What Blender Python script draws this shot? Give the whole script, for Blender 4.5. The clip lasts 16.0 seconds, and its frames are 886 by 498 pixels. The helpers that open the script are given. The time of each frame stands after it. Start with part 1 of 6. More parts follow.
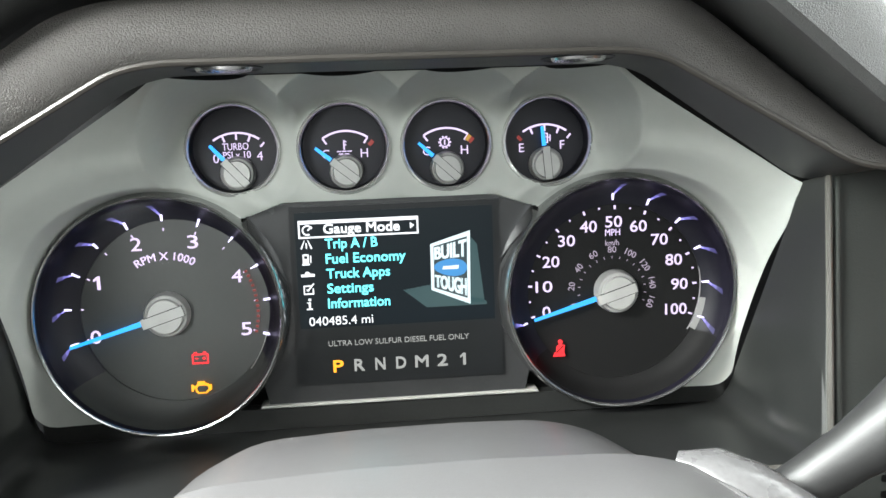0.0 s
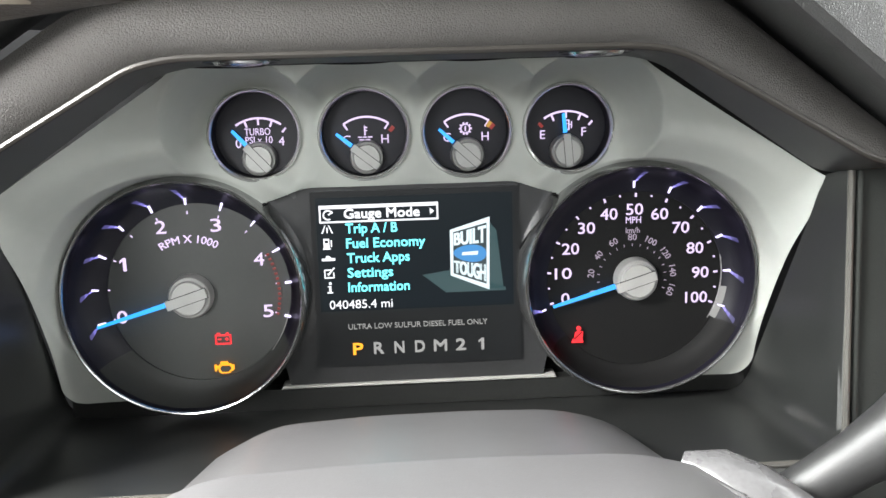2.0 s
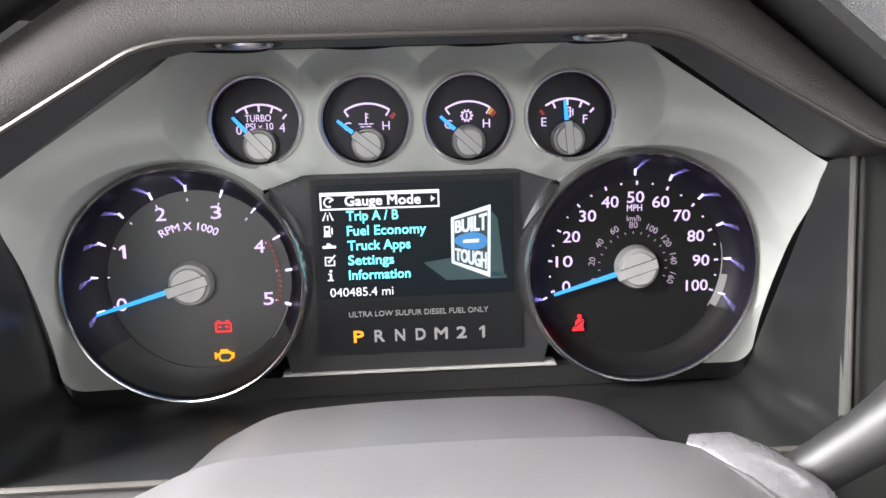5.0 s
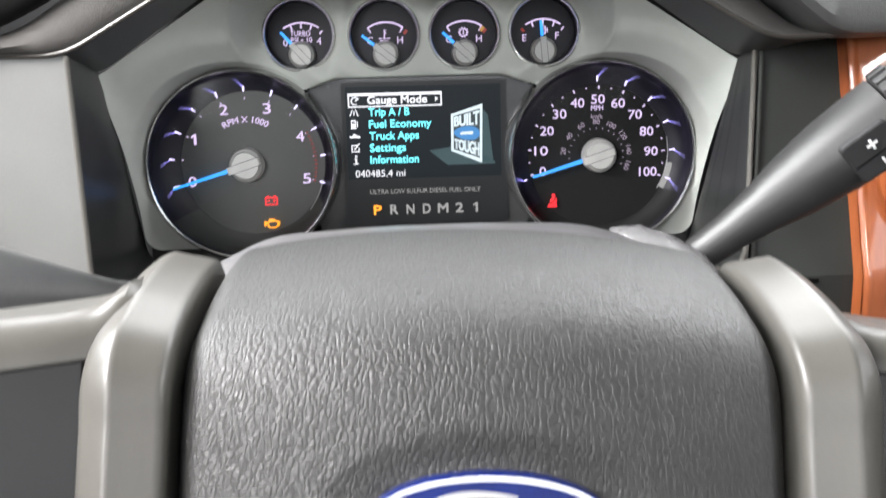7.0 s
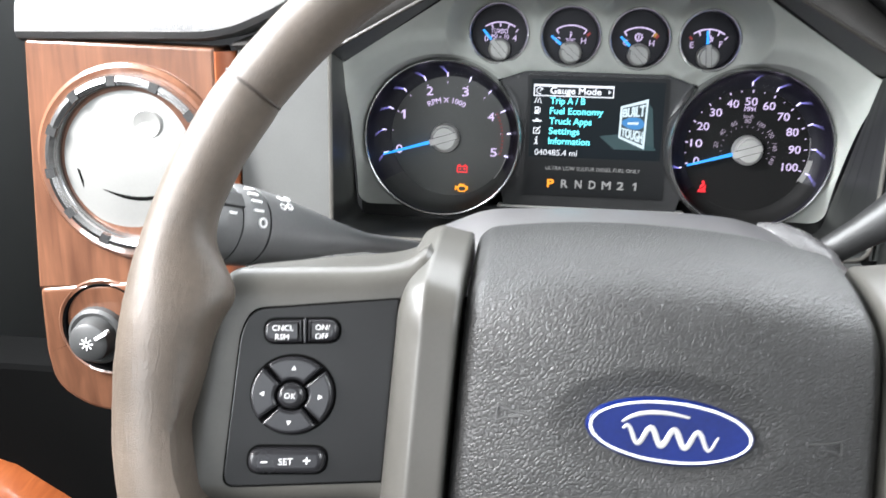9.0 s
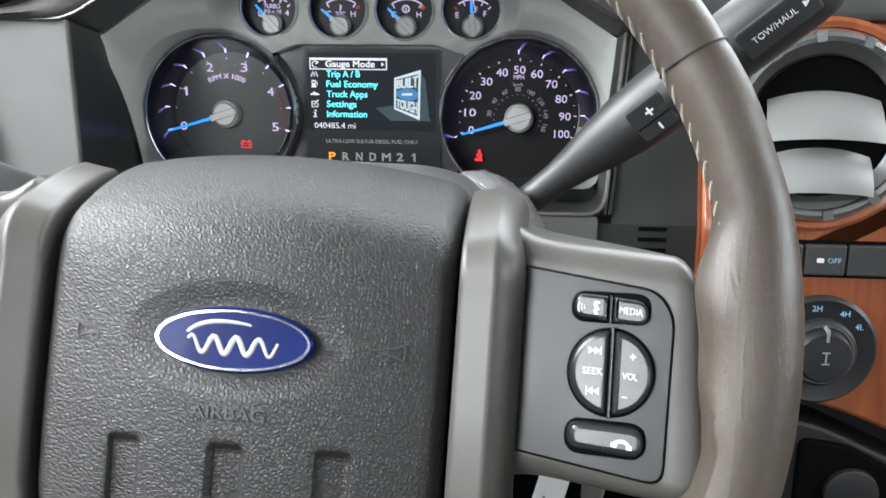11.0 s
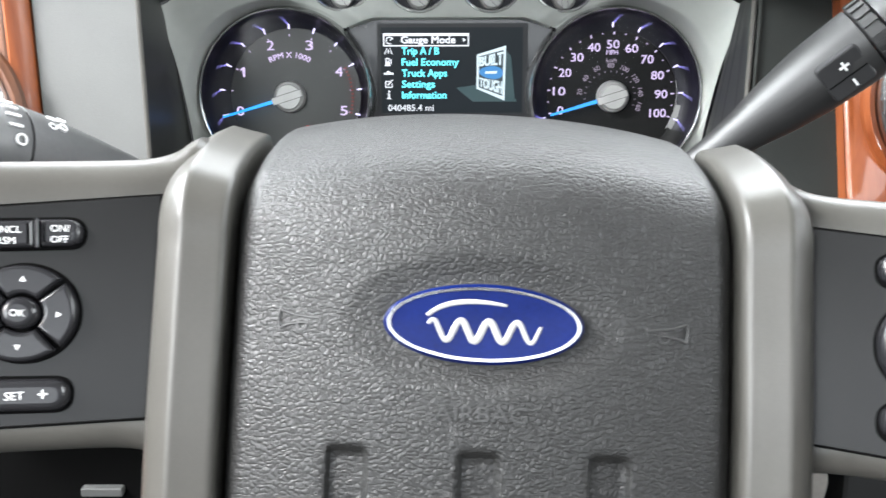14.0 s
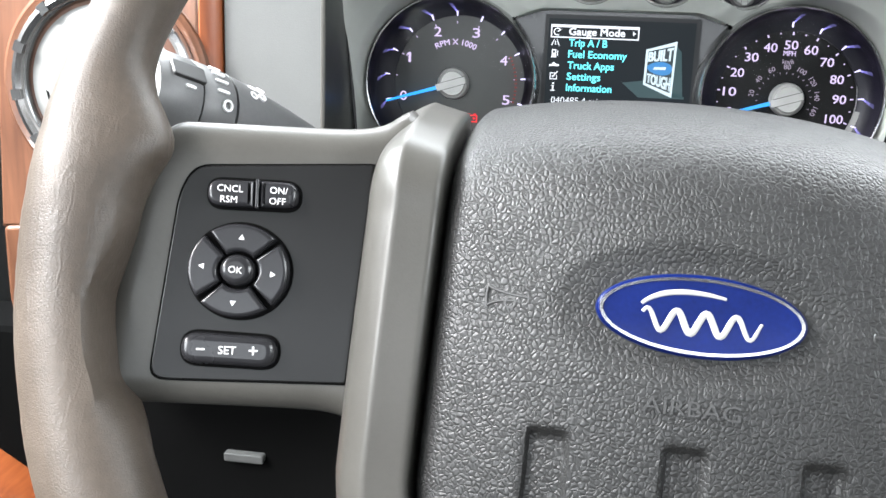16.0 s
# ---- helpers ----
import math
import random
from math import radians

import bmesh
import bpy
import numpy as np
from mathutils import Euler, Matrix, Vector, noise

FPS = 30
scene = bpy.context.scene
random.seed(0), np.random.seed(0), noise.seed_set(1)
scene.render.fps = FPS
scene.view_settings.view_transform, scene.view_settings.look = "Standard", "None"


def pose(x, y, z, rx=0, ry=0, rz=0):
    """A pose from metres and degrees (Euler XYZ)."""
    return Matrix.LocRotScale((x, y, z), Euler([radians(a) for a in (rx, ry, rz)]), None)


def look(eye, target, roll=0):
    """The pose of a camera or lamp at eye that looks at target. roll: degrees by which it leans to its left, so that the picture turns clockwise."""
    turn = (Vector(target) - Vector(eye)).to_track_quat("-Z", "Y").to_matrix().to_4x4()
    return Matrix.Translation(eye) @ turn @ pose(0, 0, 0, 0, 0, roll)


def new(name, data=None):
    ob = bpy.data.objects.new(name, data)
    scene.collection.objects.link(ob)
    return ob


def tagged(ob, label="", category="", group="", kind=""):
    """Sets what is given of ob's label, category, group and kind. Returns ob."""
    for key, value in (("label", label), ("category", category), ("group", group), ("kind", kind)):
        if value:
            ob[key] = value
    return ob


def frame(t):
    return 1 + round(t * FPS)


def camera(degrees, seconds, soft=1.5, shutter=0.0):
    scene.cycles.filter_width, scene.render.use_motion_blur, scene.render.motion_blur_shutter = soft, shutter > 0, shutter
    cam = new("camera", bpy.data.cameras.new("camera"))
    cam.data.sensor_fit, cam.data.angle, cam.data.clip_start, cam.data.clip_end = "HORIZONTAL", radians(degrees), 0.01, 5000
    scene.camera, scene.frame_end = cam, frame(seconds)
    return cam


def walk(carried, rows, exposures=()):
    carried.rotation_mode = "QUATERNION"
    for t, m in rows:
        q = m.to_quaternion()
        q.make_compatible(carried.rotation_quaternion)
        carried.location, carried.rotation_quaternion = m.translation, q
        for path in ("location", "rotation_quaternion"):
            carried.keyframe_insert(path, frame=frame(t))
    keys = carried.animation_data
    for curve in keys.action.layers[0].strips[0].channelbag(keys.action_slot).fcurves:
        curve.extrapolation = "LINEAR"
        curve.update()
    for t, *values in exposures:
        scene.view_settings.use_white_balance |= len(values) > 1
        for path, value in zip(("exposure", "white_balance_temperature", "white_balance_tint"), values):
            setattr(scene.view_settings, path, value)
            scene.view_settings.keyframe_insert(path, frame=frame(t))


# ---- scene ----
cam = camera(53.2, 16.0, shutter=0.3)
PATH = [
    (0, (-0.014, 0.107, 0.923), (0.165, 1.998, 0.296), -1.1),
    (0.5, (-0.011, 0.108, 0.926), (0.139, 1.995, 0.283), -1.0),
    (1, (-0.013, 0.107, 0.933), (0.111, 1.987, 0.261), -1.1),
    (1.5, (-0.009, 0.11, 0.933), (0.1, 1.984, 0.242), -1.1),
    (2, (-0.006, 0.108, 0.934), (0.089, 1.977, 0.229), -1.2),
    (2.5, (-0.007, 0.108, 0.934), (0.087, 1.975, 0.223), -1.2),
    (3, (-0.003, 0.107, 0.933), (0.089, 1.973, 0.218), -1.2),
    (3.5, (-0.01, 0.112, 0.929), (0.088, 1.978, 0.215), -1.1),
    (6, (-0.008, 0.091, 0.93), (0.102, 1.958, 0.222), -1.0),
    (6.5, (-0.005, 0.039, 0.928), (0.094, 1.908, 0.225), -1.0),
    (7, (-0.006, -0.022, 0.906), (0.055, 1.848, 0.2), -1.2),
    (7.1, (-0.009, -0.035, 0.898), (0.049, 1.836, 0.193), -1.1),
    (7.3, (-0.017, -0.053, 0.885), (0.037, 1.813, 0.168), -0.7),
    (7.5, (-0.025, -0.062, 0.868), (0.026, 1.805, 0.155), -0.7),
    (7.7, (-0.035, -0.067, 0.863), (-0.042, 1.793, 0.128), -0.6),
    (8, (-0.052, -0.073, 0.866), (-0.13, 1.774, 0.101), -1.4),
    (8.5, (-0.064, -0.091, 0.902), (-0.219, 1.741, 0.116), 0.7),
    (9, (-0.044, -0.115, 0.959), (-0.23, 1.697, 0.133), 0.5),
    (9.5, (-0.002, -0.135, 1.001), (-0.205, 1.665, 0.153), 0.3),
    (10, (0.056, -0.145, 1.004), (-0.159, 1.668, 0.19), -0.1),
    (10.2, (0.076, -0.143, 0.991), (-0.137, 1.676, 0.187), -0.2),
    (12.3, (0.118, -0.095, 0.873), (0.066, 1.766, 0.143), -0.2),
    (12.5, (0.109, -0.097, 0.876), (0.067, 1.764, 0.146), -0.1),
    (13, (0.099, -0.102, 0.882), (0.087, 1.76, 0.152), 0.0),
    (13.5, (0.054, -0.086, 0.885), (0.054, 1.776, 0.156), 0.1),
    (14, (-0.001, -0.083, 0.888), (-0.014, 1.778, 0.155), -0.2),
    (14.5, (-0.03, -0.084, 0.883), (-0.068, 1.776, 0.149), -0.2),
    (15, (-0.036, -0.085, 0.882), (-0.145, 1.773, 0.149), -0.0),
    (15.5, (-0.037, -0.081, 0.88), (-0.234, 1.769, 0.147), 0.9),
    (16, (-0.033, -0.084, 0.881), (-0.279, 1.76, 0.146), 1.2),
]
walk(cam, [(t, look(eye, target, roll)) for t, eye, target, roll in PATH], [(0, 1.38, 6550, 9), (0.6, 1.33, 6570, 10), (2.0, 1.29, 6630, 13), (3.5, 1.25, 6700, 16), (6.0, 1.27, 6600, 19), (6.5, 1.46, 6600, 19), (7.0, 1.14, 6580, 16), (7.5, 0.78, 6500, 13), (8.0, 0.95, 6500, 13), (8.5, 1.08, 6420, 13), (9.0, 1.15, 6350, 14), (9.5, 0.79, 6250, 15), (10.2, 0.66, 6250, 14), (12.5, 1.12, 6350, 13), (16, 1.21, 6300, 13)])

# ---- world and light ----
world = bpy.data.worlds.new("world")
scene.world = world
world.use_nodes = True
wn = world.node_tree.nodes
sky = wn.new("ShaderNodeTexSky")
sky.sky_type = 'NISHITA'
sky.sun_disc = False
sky.sun_elevation = radians(48)
sky.sun_rotation = radians(-120)
sky.air_density = 1.0
sky.dust_density = 3.0
world.node_tree.links.new(sky.outputs[0], wn["Background"].inputs[0])
wn["Background"].inputs[1].default_value = 0.05

sun = new("sun", bpy.data.lights.new("sun", 'SUN'))
sun.data.energy = 5.0
sun.data.angle = radians(20)
sun.data.color = (1.0, 0.985, 0.95)
sun.matrix_world = look((-2.0, -1.2, 3.0), (0, 0.3, 0.8))


def window_light(name, eye, target, sx, sy, power, color=(0.95, 1.0, 0.985)):
    """Daylight that a window's opening lets in."""
    la = bpy.data.lights.new(name, 'AREA')
    la.shape, la.size, la.size_y, la.energy, la.color = 'RECTANGLE', sx, sy, power, color
    ob = new(name, la)
    ob.matrix_world = look(eye, target)
    return ob


window_light("side_window_daylight", (-0.66, 0.24, 1.28), (0.26, 0.0, 0.75), 0.62, 0.36, 20.0)
window_light("rear_door_window_daylight", (-0.66, -0.86, 1.27), (0.2, 0.1, 0.80), 0.46, 0.36, 8.0)
window_light("windscreen_daylight", (0.30, 0.92, 1.30), (0.20, 0.10, 0.75), 1.7, 0.62, 21.0)
window_light("passenger_window_daylight", (1.46, 0.05, 1.22), (0.2, 0.2, 0.8), 0.9, 0.42, 12.0)
window_light("rear_window_daylight", (0.3, -1.10, 1.27), (0.2, 0.3, 0.8), 1.1, 0.32, 2.5)

# ---- materials ----
def nodes_of(m):
    return m.node_tree.nodes, m.node_tree.links


def surface(name, base, rough=0.5, metal=0.0, coat=0.0, vary=0.12, scale=40.0, grain=0.0, grain_size=500.0, kind="noise", emit=None, power=0.0, spec=0.5, coat_rough=0.05, crease=0.0, wrinkle=0.0):
    """A painted, moulded or leather surface: colour that varies at two scales, and a fine relief."""
    m = bpy.data.materials.new(name)
    m.use_nodes = True
    n, l = nodes_of(m)
    p = n["Principled BSDF"]
    p.inputs["Roughness"].default_value = rough
    p.inputs["Metallic"].default_value = metal
    p.inputs["Coat Weight"].default_value = coat
    p.inputs["Coat Roughness"].default_value = coat_rough
    p.inputs["Specular IOR Level"].default_value = spec
    tc = n.new("ShaderNodeTexCoord")
    if vary:
        big, fine = n.new("ShaderNodeTexNoise"), n.new("ShaderNodeTexNoise")
        big.inputs["Scale"].default_value, fine.inputs["Scale"].default_value = scale, scale * 14
        big.inputs["Detail"].default_value = 5
        mix = n.new("ShaderNodeMath")
        mix.operation = 'MULTIPLY_ADD'
        mix.inputs[1].default_value = 0.45
        for t in (big, fine):
            l.new(tc.outputs["Object"], t.inputs["Vector"])
        l.new(fine.outputs["Fac"], mix.inputs[0])
        l.new(big.outputs["Fac"], mix.inputs[2])
        ramp = n.new("ShaderNodeValToRGB")
        ramp.color_ramp.elements[0].position, ramp.color_ramp.elements[1].position = 0.45, 1.0
        ramp.color_ramp.elements[0].color = (*[c * (1 - vary) for c in base], 1)
        ramp.color_ramp.elements[1].color = (*[min(1, c * (1 + vary)) for c in base], 1)
        l.new(mix.outputs[0], ramp.inputs[0])
        l.new(ramp.outputs[0], p.inputs["Base Color"])
        rr = n.new("ShaderNodeMapRange")
        rr.inputs[3].default_value, rr.inputs[4].default_value = max(0.02, rough - 0.06), min(1, rough + 0.06)
        l.new(big.outputs["Fac"], rr.inputs[0])
        l.new(rr.outputs[0], p.inputs["Roughness"])
    else:
        p.inputs["Base Color"].default_value = (*base, 1)
    if grain:
        bump = n.new("ShaderNodeBump")
        bump.inputs["Strength"].default_value = 1.0
        bump.inputs["Distance"].default_value = grain
        if kind == "leather":
            warp = n.new("ShaderNodeTexNoise")
            warp.inputs["Scale"].default_value = grain_size * 0.5
            add = n.new("ShaderNodeMixRGB")
            add.blend_type = 'LINEAR_LIGHT'
            add.inputs[0].default_value = 0.55 / grain_size
            l.new(tc.outputs["Object"], warp.inputs["Vector"])
            l.new(tc.outputs["Object"], add.inputs[1])
            l.new(warp.outputs["Color"], add.inputs[2])
            vo = n.new("ShaderNodeTexVoronoi")
            vo.feature = 'DISTANCE_TO_EDGE'
            vo.inputs["Scale"].default_value = grain_size
            l.new(add.outputs[0], vo.inputs["Vector"])
            sh = n.new("ShaderNodeMapRange")
            sh.inputs[2].default_value = 0.40
            l.new(vo.outputs["Distance"], sh.inputs[0])
            # each pebble is softly uneven
            soft, blend = n.new("ShaderNodeTexNoise"), n.new("ShaderNodeMath")
            soft.inputs["Scale"].default_value, soft.inputs["Detail"].default_value = grain_size * 0.9, 2.0
            blend.operation = 'MULTIPLY_ADD'
            blend.inputs[1].default_value = 0.7
            l.new(tc.outputs["Object"], soft.inputs["Vector"])
            l.new(soft.outputs["Fac"], blend.inputs[0])
            pillow = n.new("ShaderNodeMath")
            pillow.operation = 'POWER'
            pillow.inputs[1].default_value = 0.55
            l.new(sh.outputs[0], pillow.inputs[0])
            l.new(pillow.outputs[0], blend.inputs[2])
            l.new(blend.outputs[0], bump.inputs["Height"])
            if crease and vary:
                # shade in the creases of the grain, painted into the base colour
                crease_shade = n.new("ShaderNodeMixRGB")
                crease_shade.blend_type = 'MULTIPLY'
                crease_shade.inputs[0].default_value = crease
                l.new(ramp.outputs[0], crease_shade.inputs[1])
                l.new(pillow.outputs[0], crease_shade.inputs[2])
                l.new(crease_shade.outputs[0], p.inputs["Base Color"])
        else:
            fn = n.new("ShaderNodeTexNoise")
            fn.inputs["Scale"].default_value = grain_size
            fn.inputs["Detail"].default_value = 3
            l.new(tc.outputs["Object"], fn.inputs["Vector"])
            l.new(fn.outputs["Fac"], bump.inputs["Height"])
        l.new(bump.outputs[0], p.inputs["Normal"])
        if wrinkle:
            # fine slanting wrinkles, deepest where the leather is pulled round a spoke
            ab, mp, wr, wb = n.new("ShaderNodeVectorMath"), n.new("ShaderNodeMapping"), n.new("ShaderNodeTexNoise"), n.new("ShaderNodeBump")
            ab.operation = 'ABSOLUTE'
            mp.inputs["Rotation"].default_value = (0, 0, radians(28))
            mp.inputs["Scale"].default_value = (380, 100, 200)
            wr.noise_type = 'RIDGED_MULTIFRACTAL'
            wr.inputs["Scale"].default_value, wr.inputs["Detail"].default_value, wr.inputs["Distortion"].default_value = 1.0, 3.0, 0.9
            l.new(tc.outputs["Object"], ab.inputs[0])
            l.new(ab.outputs[0], mp.inputs["Vector"])
            l.new(mp.outputs[0], wr.inputs["Vector"])
            sep, near, depth = n.new("ShaderNodeSeparateXYZ"), n.new("ShaderNodeMapRange"), n.new("ShaderNodeMath")
            near.interpolation_type = 'SMOOTHSTEP'
            for k, v in ((1, 0.025), (2, 0.085), (3, 1.0), (4, 0.03)):
                near.inputs[k].default_value = v
            depth.operation = 'MULTIPLY'
            l.new(ab.outputs[0], sep.inputs[0])
            l.new(sep.outputs["Y"], near.inputs[0])
            l.new(near.outputs[0], depth.inputs[0])
            l.new(wr.outputs["Fac"], depth.inputs[1])
            wb.inputs["Distance"].default_value, wb.inputs["Strength"].default_value = wrinkle, 1.0
            l.new(depth.outputs[0], wb.inputs["Height"])
            l.new(wb.outputs[0], bump.inputs["Normal"])
    if emit:
        p.inputs["Emission Color"].default_value = (*emit, 1)
        p.inputs["Emission Strength"].default_value = power
    return m


def varnished_wood(name, dark, light):
    """Varnished wood grain with long vertical figure under a clear coat."""
    m = bpy.data.materials.new(name)
    m.use_nodes = True
    n, l = nodes_of(m)
    p = n["Principled BSDF"]
    tc, mp = n.new("ShaderNodeTexCoord"), n.new("ShaderNodeMapping")
    mp.inputs["Scale"].default_value = (150, 14, 150)
    l.new(tc.outputs["Object"], mp.inputs["Vector"])
    a, b = n.new("ShaderNodeTexNoise"), n.new("ShaderNodeTexNoise")
    a.inputs["Scale"].default_value, a.inputs["Detail"].default_value, a.inputs["Distortion"].default_value = 1.0, 6, 0.6
    b.inputs["Scale"].default_value, b.inputs["Detail"].default_value = 22.0, 4
    l.new(mp.outputs[0], a.inputs["Vector"])
    l.new(tc.outputs["Object"], b.inputs["Vector"])
    mix = n.new("ShaderNodeMath")
    mix.operation = 'MULTIPLY_ADD'
    mix.inputs[1].default_value = 0.5
    l.new(b.outputs["Fac"], mix.inputs[0])
    l.new(a.outputs["Fac"], mix.inputs[2])
    ramp = n.new("ShaderNodeValToRGB")
    ramp.color_ramp.elements[0].position, ramp.color_ramp.elements[1].position = 0.5, 1.0
    ramp.color_ramp.elements[0].color, ramp.color_ramp.elements[1].color = (*dark, 1), (*light, 1)
    l.new(mix.outputs[0], ramp.inputs[0])
    l.new(ramp.outputs[0], p.inputs["Base Color"])
    p.inputs["Roughness"].default_value = 0.35
    p.inputs["Coat Weight"].default_value = 0.9
    p.inputs["Coat Roughness"].default_value = 0.06
    return m


def glow(name, color, power, base=(0.02, 0.02, 0.02)):
    """A back-lit marking."""
    return surface(name, base, 0.5, vary=0, emit=color, power=0.5 * power)


def clear(name, rough=0.02, tint=(1, 1, 1), ior=1.45):
    """A thin clear pane: sees through, and mirrors at its surface."""
    m = bpy.data.materials.new(name)
    m.use_nodes = True
    n, l = nodes_of(m)
    out = n["Material Output"]
    tr, gl, mx, fr = n.new("ShaderNodeBsdfTransparent"), n.new("ShaderNodeBsdfGlossy"), n.new("ShaderNodeMixShader"), n.new("ShaderNodeFresnel")
    fr.inputs["IOR"].default_value = ior
    tr.inputs["Color"].default_value = (*tint, 1)
    gl.inputs["Roughness"].default_value = rough
    l.new(fr.outputs[0], mx.inputs[0])
    l.new(tr.outputs[0], mx.inputs[1])
    l.new(gl.outputs[0], mx.inputs[2])
    l.new(mx.outputs[0], out.inputs["Surface"])
    return m


M_PAD = surface("pebbled_black_vinyl", (0.021, 0.021, 0.0205), 0.47, spec=0.56, crease=0.25, grain=0.00020, grain_size=620, kind="leather", vary=0.15)
M_PADSMOOTH = surface("smooth_black_vinyl", (0.042, 0.042, 0.041), 0.45, vary=0.1)
M_SPOKE = surface("satin_dark_plastic", (0.070, 0.067, 0.060), 0.37, spec=0.48, grain=0.00004, grain_size=1500, vary=0.08)
M_BLACK = surface("matt_black_plastic", (0.018, 0.018, 0.019), 0.55, grain=0.00003, grain_size=2000, vary=0.15)
# near-black for dark parts; over openings it paints their shade
M_GAP = surface("near_black_parts_and_shade", (0.003, 0.003, 0.003), 0.85, vary=0.1, spec=0.05)
M_BUTTON = surface("rubbery_black_button", (0.018, 0.018, 0.020), 0.26, vary=0.1)
M_PANEL = surface("matt_button_plate", (0.008, 0.008, 0.008), 0.32, spec=0.36, grain=0.00002, grain_size=2500, vary=0.1)
M_RIM = surface("brown_leather", (0.069, 0.0545, 0.0425), 0.43, spec=0.46, grain=0.00005, grain_size=1000, kind="leather", vary=0.25, scale=25, wrinkle=0.00018)
M_SEAM = surface("dark_leather_seam", (0.030, 0.022, 0.017), 0.5, vary=0.1)
M_STITCH = surface("beige_thread", (0.30, 0.26, 0.21), 0.85, vary=0.15)
M_BEZEL = surface("satin_silver_paint", (0.45, 0.468, 0.437), 0.60, spec=0.3, vary=0.05, scale=12)
M_CHROME = surface("chrome", (0.78, 0.78, 0.78), 0.12, metal=1.0, vary=0.04)
M_SATIN = surface("satin_chrome", (0.74, 0.74, 0.74), 0.24, metal=1.0, vary=0.04)
M_RING = surface("dark_chrome_ring", (0.40, 0.40, 0.40), 0.15, metal=0.92, vary=0.04)
M_GRING = surface("pale_silver_ring", (0.68, 0.68, 0.66), 0.24, metal=0.7, vary=0.05)
M_SILVER = surface("brushed_silver", (0.40, 0.40, 0.385), 0.42, metal=0.2, vary=0.08, scale=120)
M_DARKLINE = surface("dark_groove", (0.03, 0.03, 0.03), 0.5, vary=0)
M_DIAL = surface("charcoal_dial_face", (0.070, 0.073, 0.070), 0.5, vary=0.06, spec=0.3)
M_DIALDARK = surface("dark_lower_track", (0.036, 0.038, 0.036), 0.5, vary=0.06, spec=0.25)
M_DIALBLACK = surface("black_dial_face", (0.010, 0.010, 0.010), 0.55, vary=0.06, spec=0.12)
M_TRACK = surface("violet_black_track", (0.007, 0.0065, 0.012), 0.42, spec=0.3, vary=0.1)
M_SCREEN = surface("black_screen_glass", (0.013, 0.014, 0.015), 0.30, vary=0, spec=0.3)
M_SURROUND = surface("smoked_surround", (0.033, 0.034, 0.035), 0.25, vary=0.1, coat=0.3)
M_VISOR = surface("grained_visor_vinyl", (0.041, 0.0385, 0.036), 0.60, spec=0.35, grain=0.00017, grain_size=880, kind="leather", vary=0.12)
M_DASH = surface("grained_dash_vinyl", (0.034, 0.034, 0.0335), 0.44, spec=0.8, grain=0.00012, grain_size=1000, kind="leather", vary=0.1)
M_GREY = surface("grey_moulded_plastic", (0.095, 0.097, 0.094), 0.45, grain=0.0001, grain_size=1200, vary=0.06)
M_DARK = surface("charcoal_moulded_plastic", (0.04, 0.041, 0.041), 0.5, grain=0.00008, grain_size=1400, vary=0.12)
M_LEVER = surface("black_lever_plastic", (0.024, 0.024, 0.024), 0.46, grain=0.00004, grain_size=1400, vary=0.15)
M_STALK = surface("grey_stalk_plastic", (0.105, 0.106, 0.106), 0.40, grain=0.00006, grain_size=1400, vary=0.12)
M_SHROUD = surface("satin_shroud_plastic", (0.108, 0.106, 0.108), 0.33, grain=0.00004, grain_size=1500, vary=0.06)
M_COLLAR = surface("creased_grey_boot", (0.115, 0.113, 0.115), 0.27, vary=0.2, grain=0.0012, grain_size=90)
M_LIP = surface("dark_brown_lip", (0.030, 0.027, 0.024), 0.38, vary=0.1)
M_SKIRT = surface("grey_hub_skirt", (0.27, 0.27, 0.26), 0.45, vary=0.1)
M_SIDE = surface("dark_side_panel", (0.026, 0.028, 0.026), 0.6, spec=0.2, grain=0.0001, grain_size=1200, vary=0.06)
M_CONSOLE = surface("black_console_plastic", (0.018, 0.018, 0.018), 0.5, grain=0.00008, grain_size=1400, vary=0.12)
M_SHELF = surface("glossy_black_shelf", (0.019, 0.020, 0.0195), 0.32, spec=0.4, vary=0.2)
M_WOOD = varnished_wood("varnished_wood", (0.075, 0.030, 0.016), (0.165, 0.072, 0.039))
M_WOODR = varnished_wood("red_varnished_wood", (0.20, 0.045, 0.012), (0.36, 0.10, 0.03))
M_FLAP = surface("silver_vent_flap", (0.28, 0.28, 0.27), 0.40, metal=0.3, vary=0.05)
M_BLUE = surface("blue_enamel", (0.003, 0.010, 0.080), 0.30, coat=0.06, coat_rough=0.05, spec=0.12, vary=0.25, scale=60)
M_WHITE = surface("white_marking", (0.75, 0.75, 0.75), 0.5, vary=0)
M_GREYMARK = surface("grey_marking", (0.28, 0.28, 0.28), 0.5, vary=0)
M_ICEMARK = surface("pale_blue_marking", (0.30, 0.55, 0.70), 0.5, vary=0)
M_TAG = surface("white_card", (0.8, 0.8, 0.78), 0.5, vary=0.05)
M_KEY = surface("worn_metal_key", (0.6, 0.58, 0.54), 0.3, metal=0.9, vary=0.15)
M_CAB = surface("cab_lining", (0.16, 0.155, 0.15), 0.8, vary=0.15, scale=6, grain=0.0003, grain_size=300)
M_CARPET = surface("black_carpet", (0.015, 0.015, 0.015), 0.95, vary=0.3, scale=60, grain=0.001, grain_size=300)
M_LENS = clear("coated_clear_lens", 0.14, ior=1.14)
G_NUM = glow("lilac_backlit_numeral", (0.80, 0.66, 1.0), 1.05)
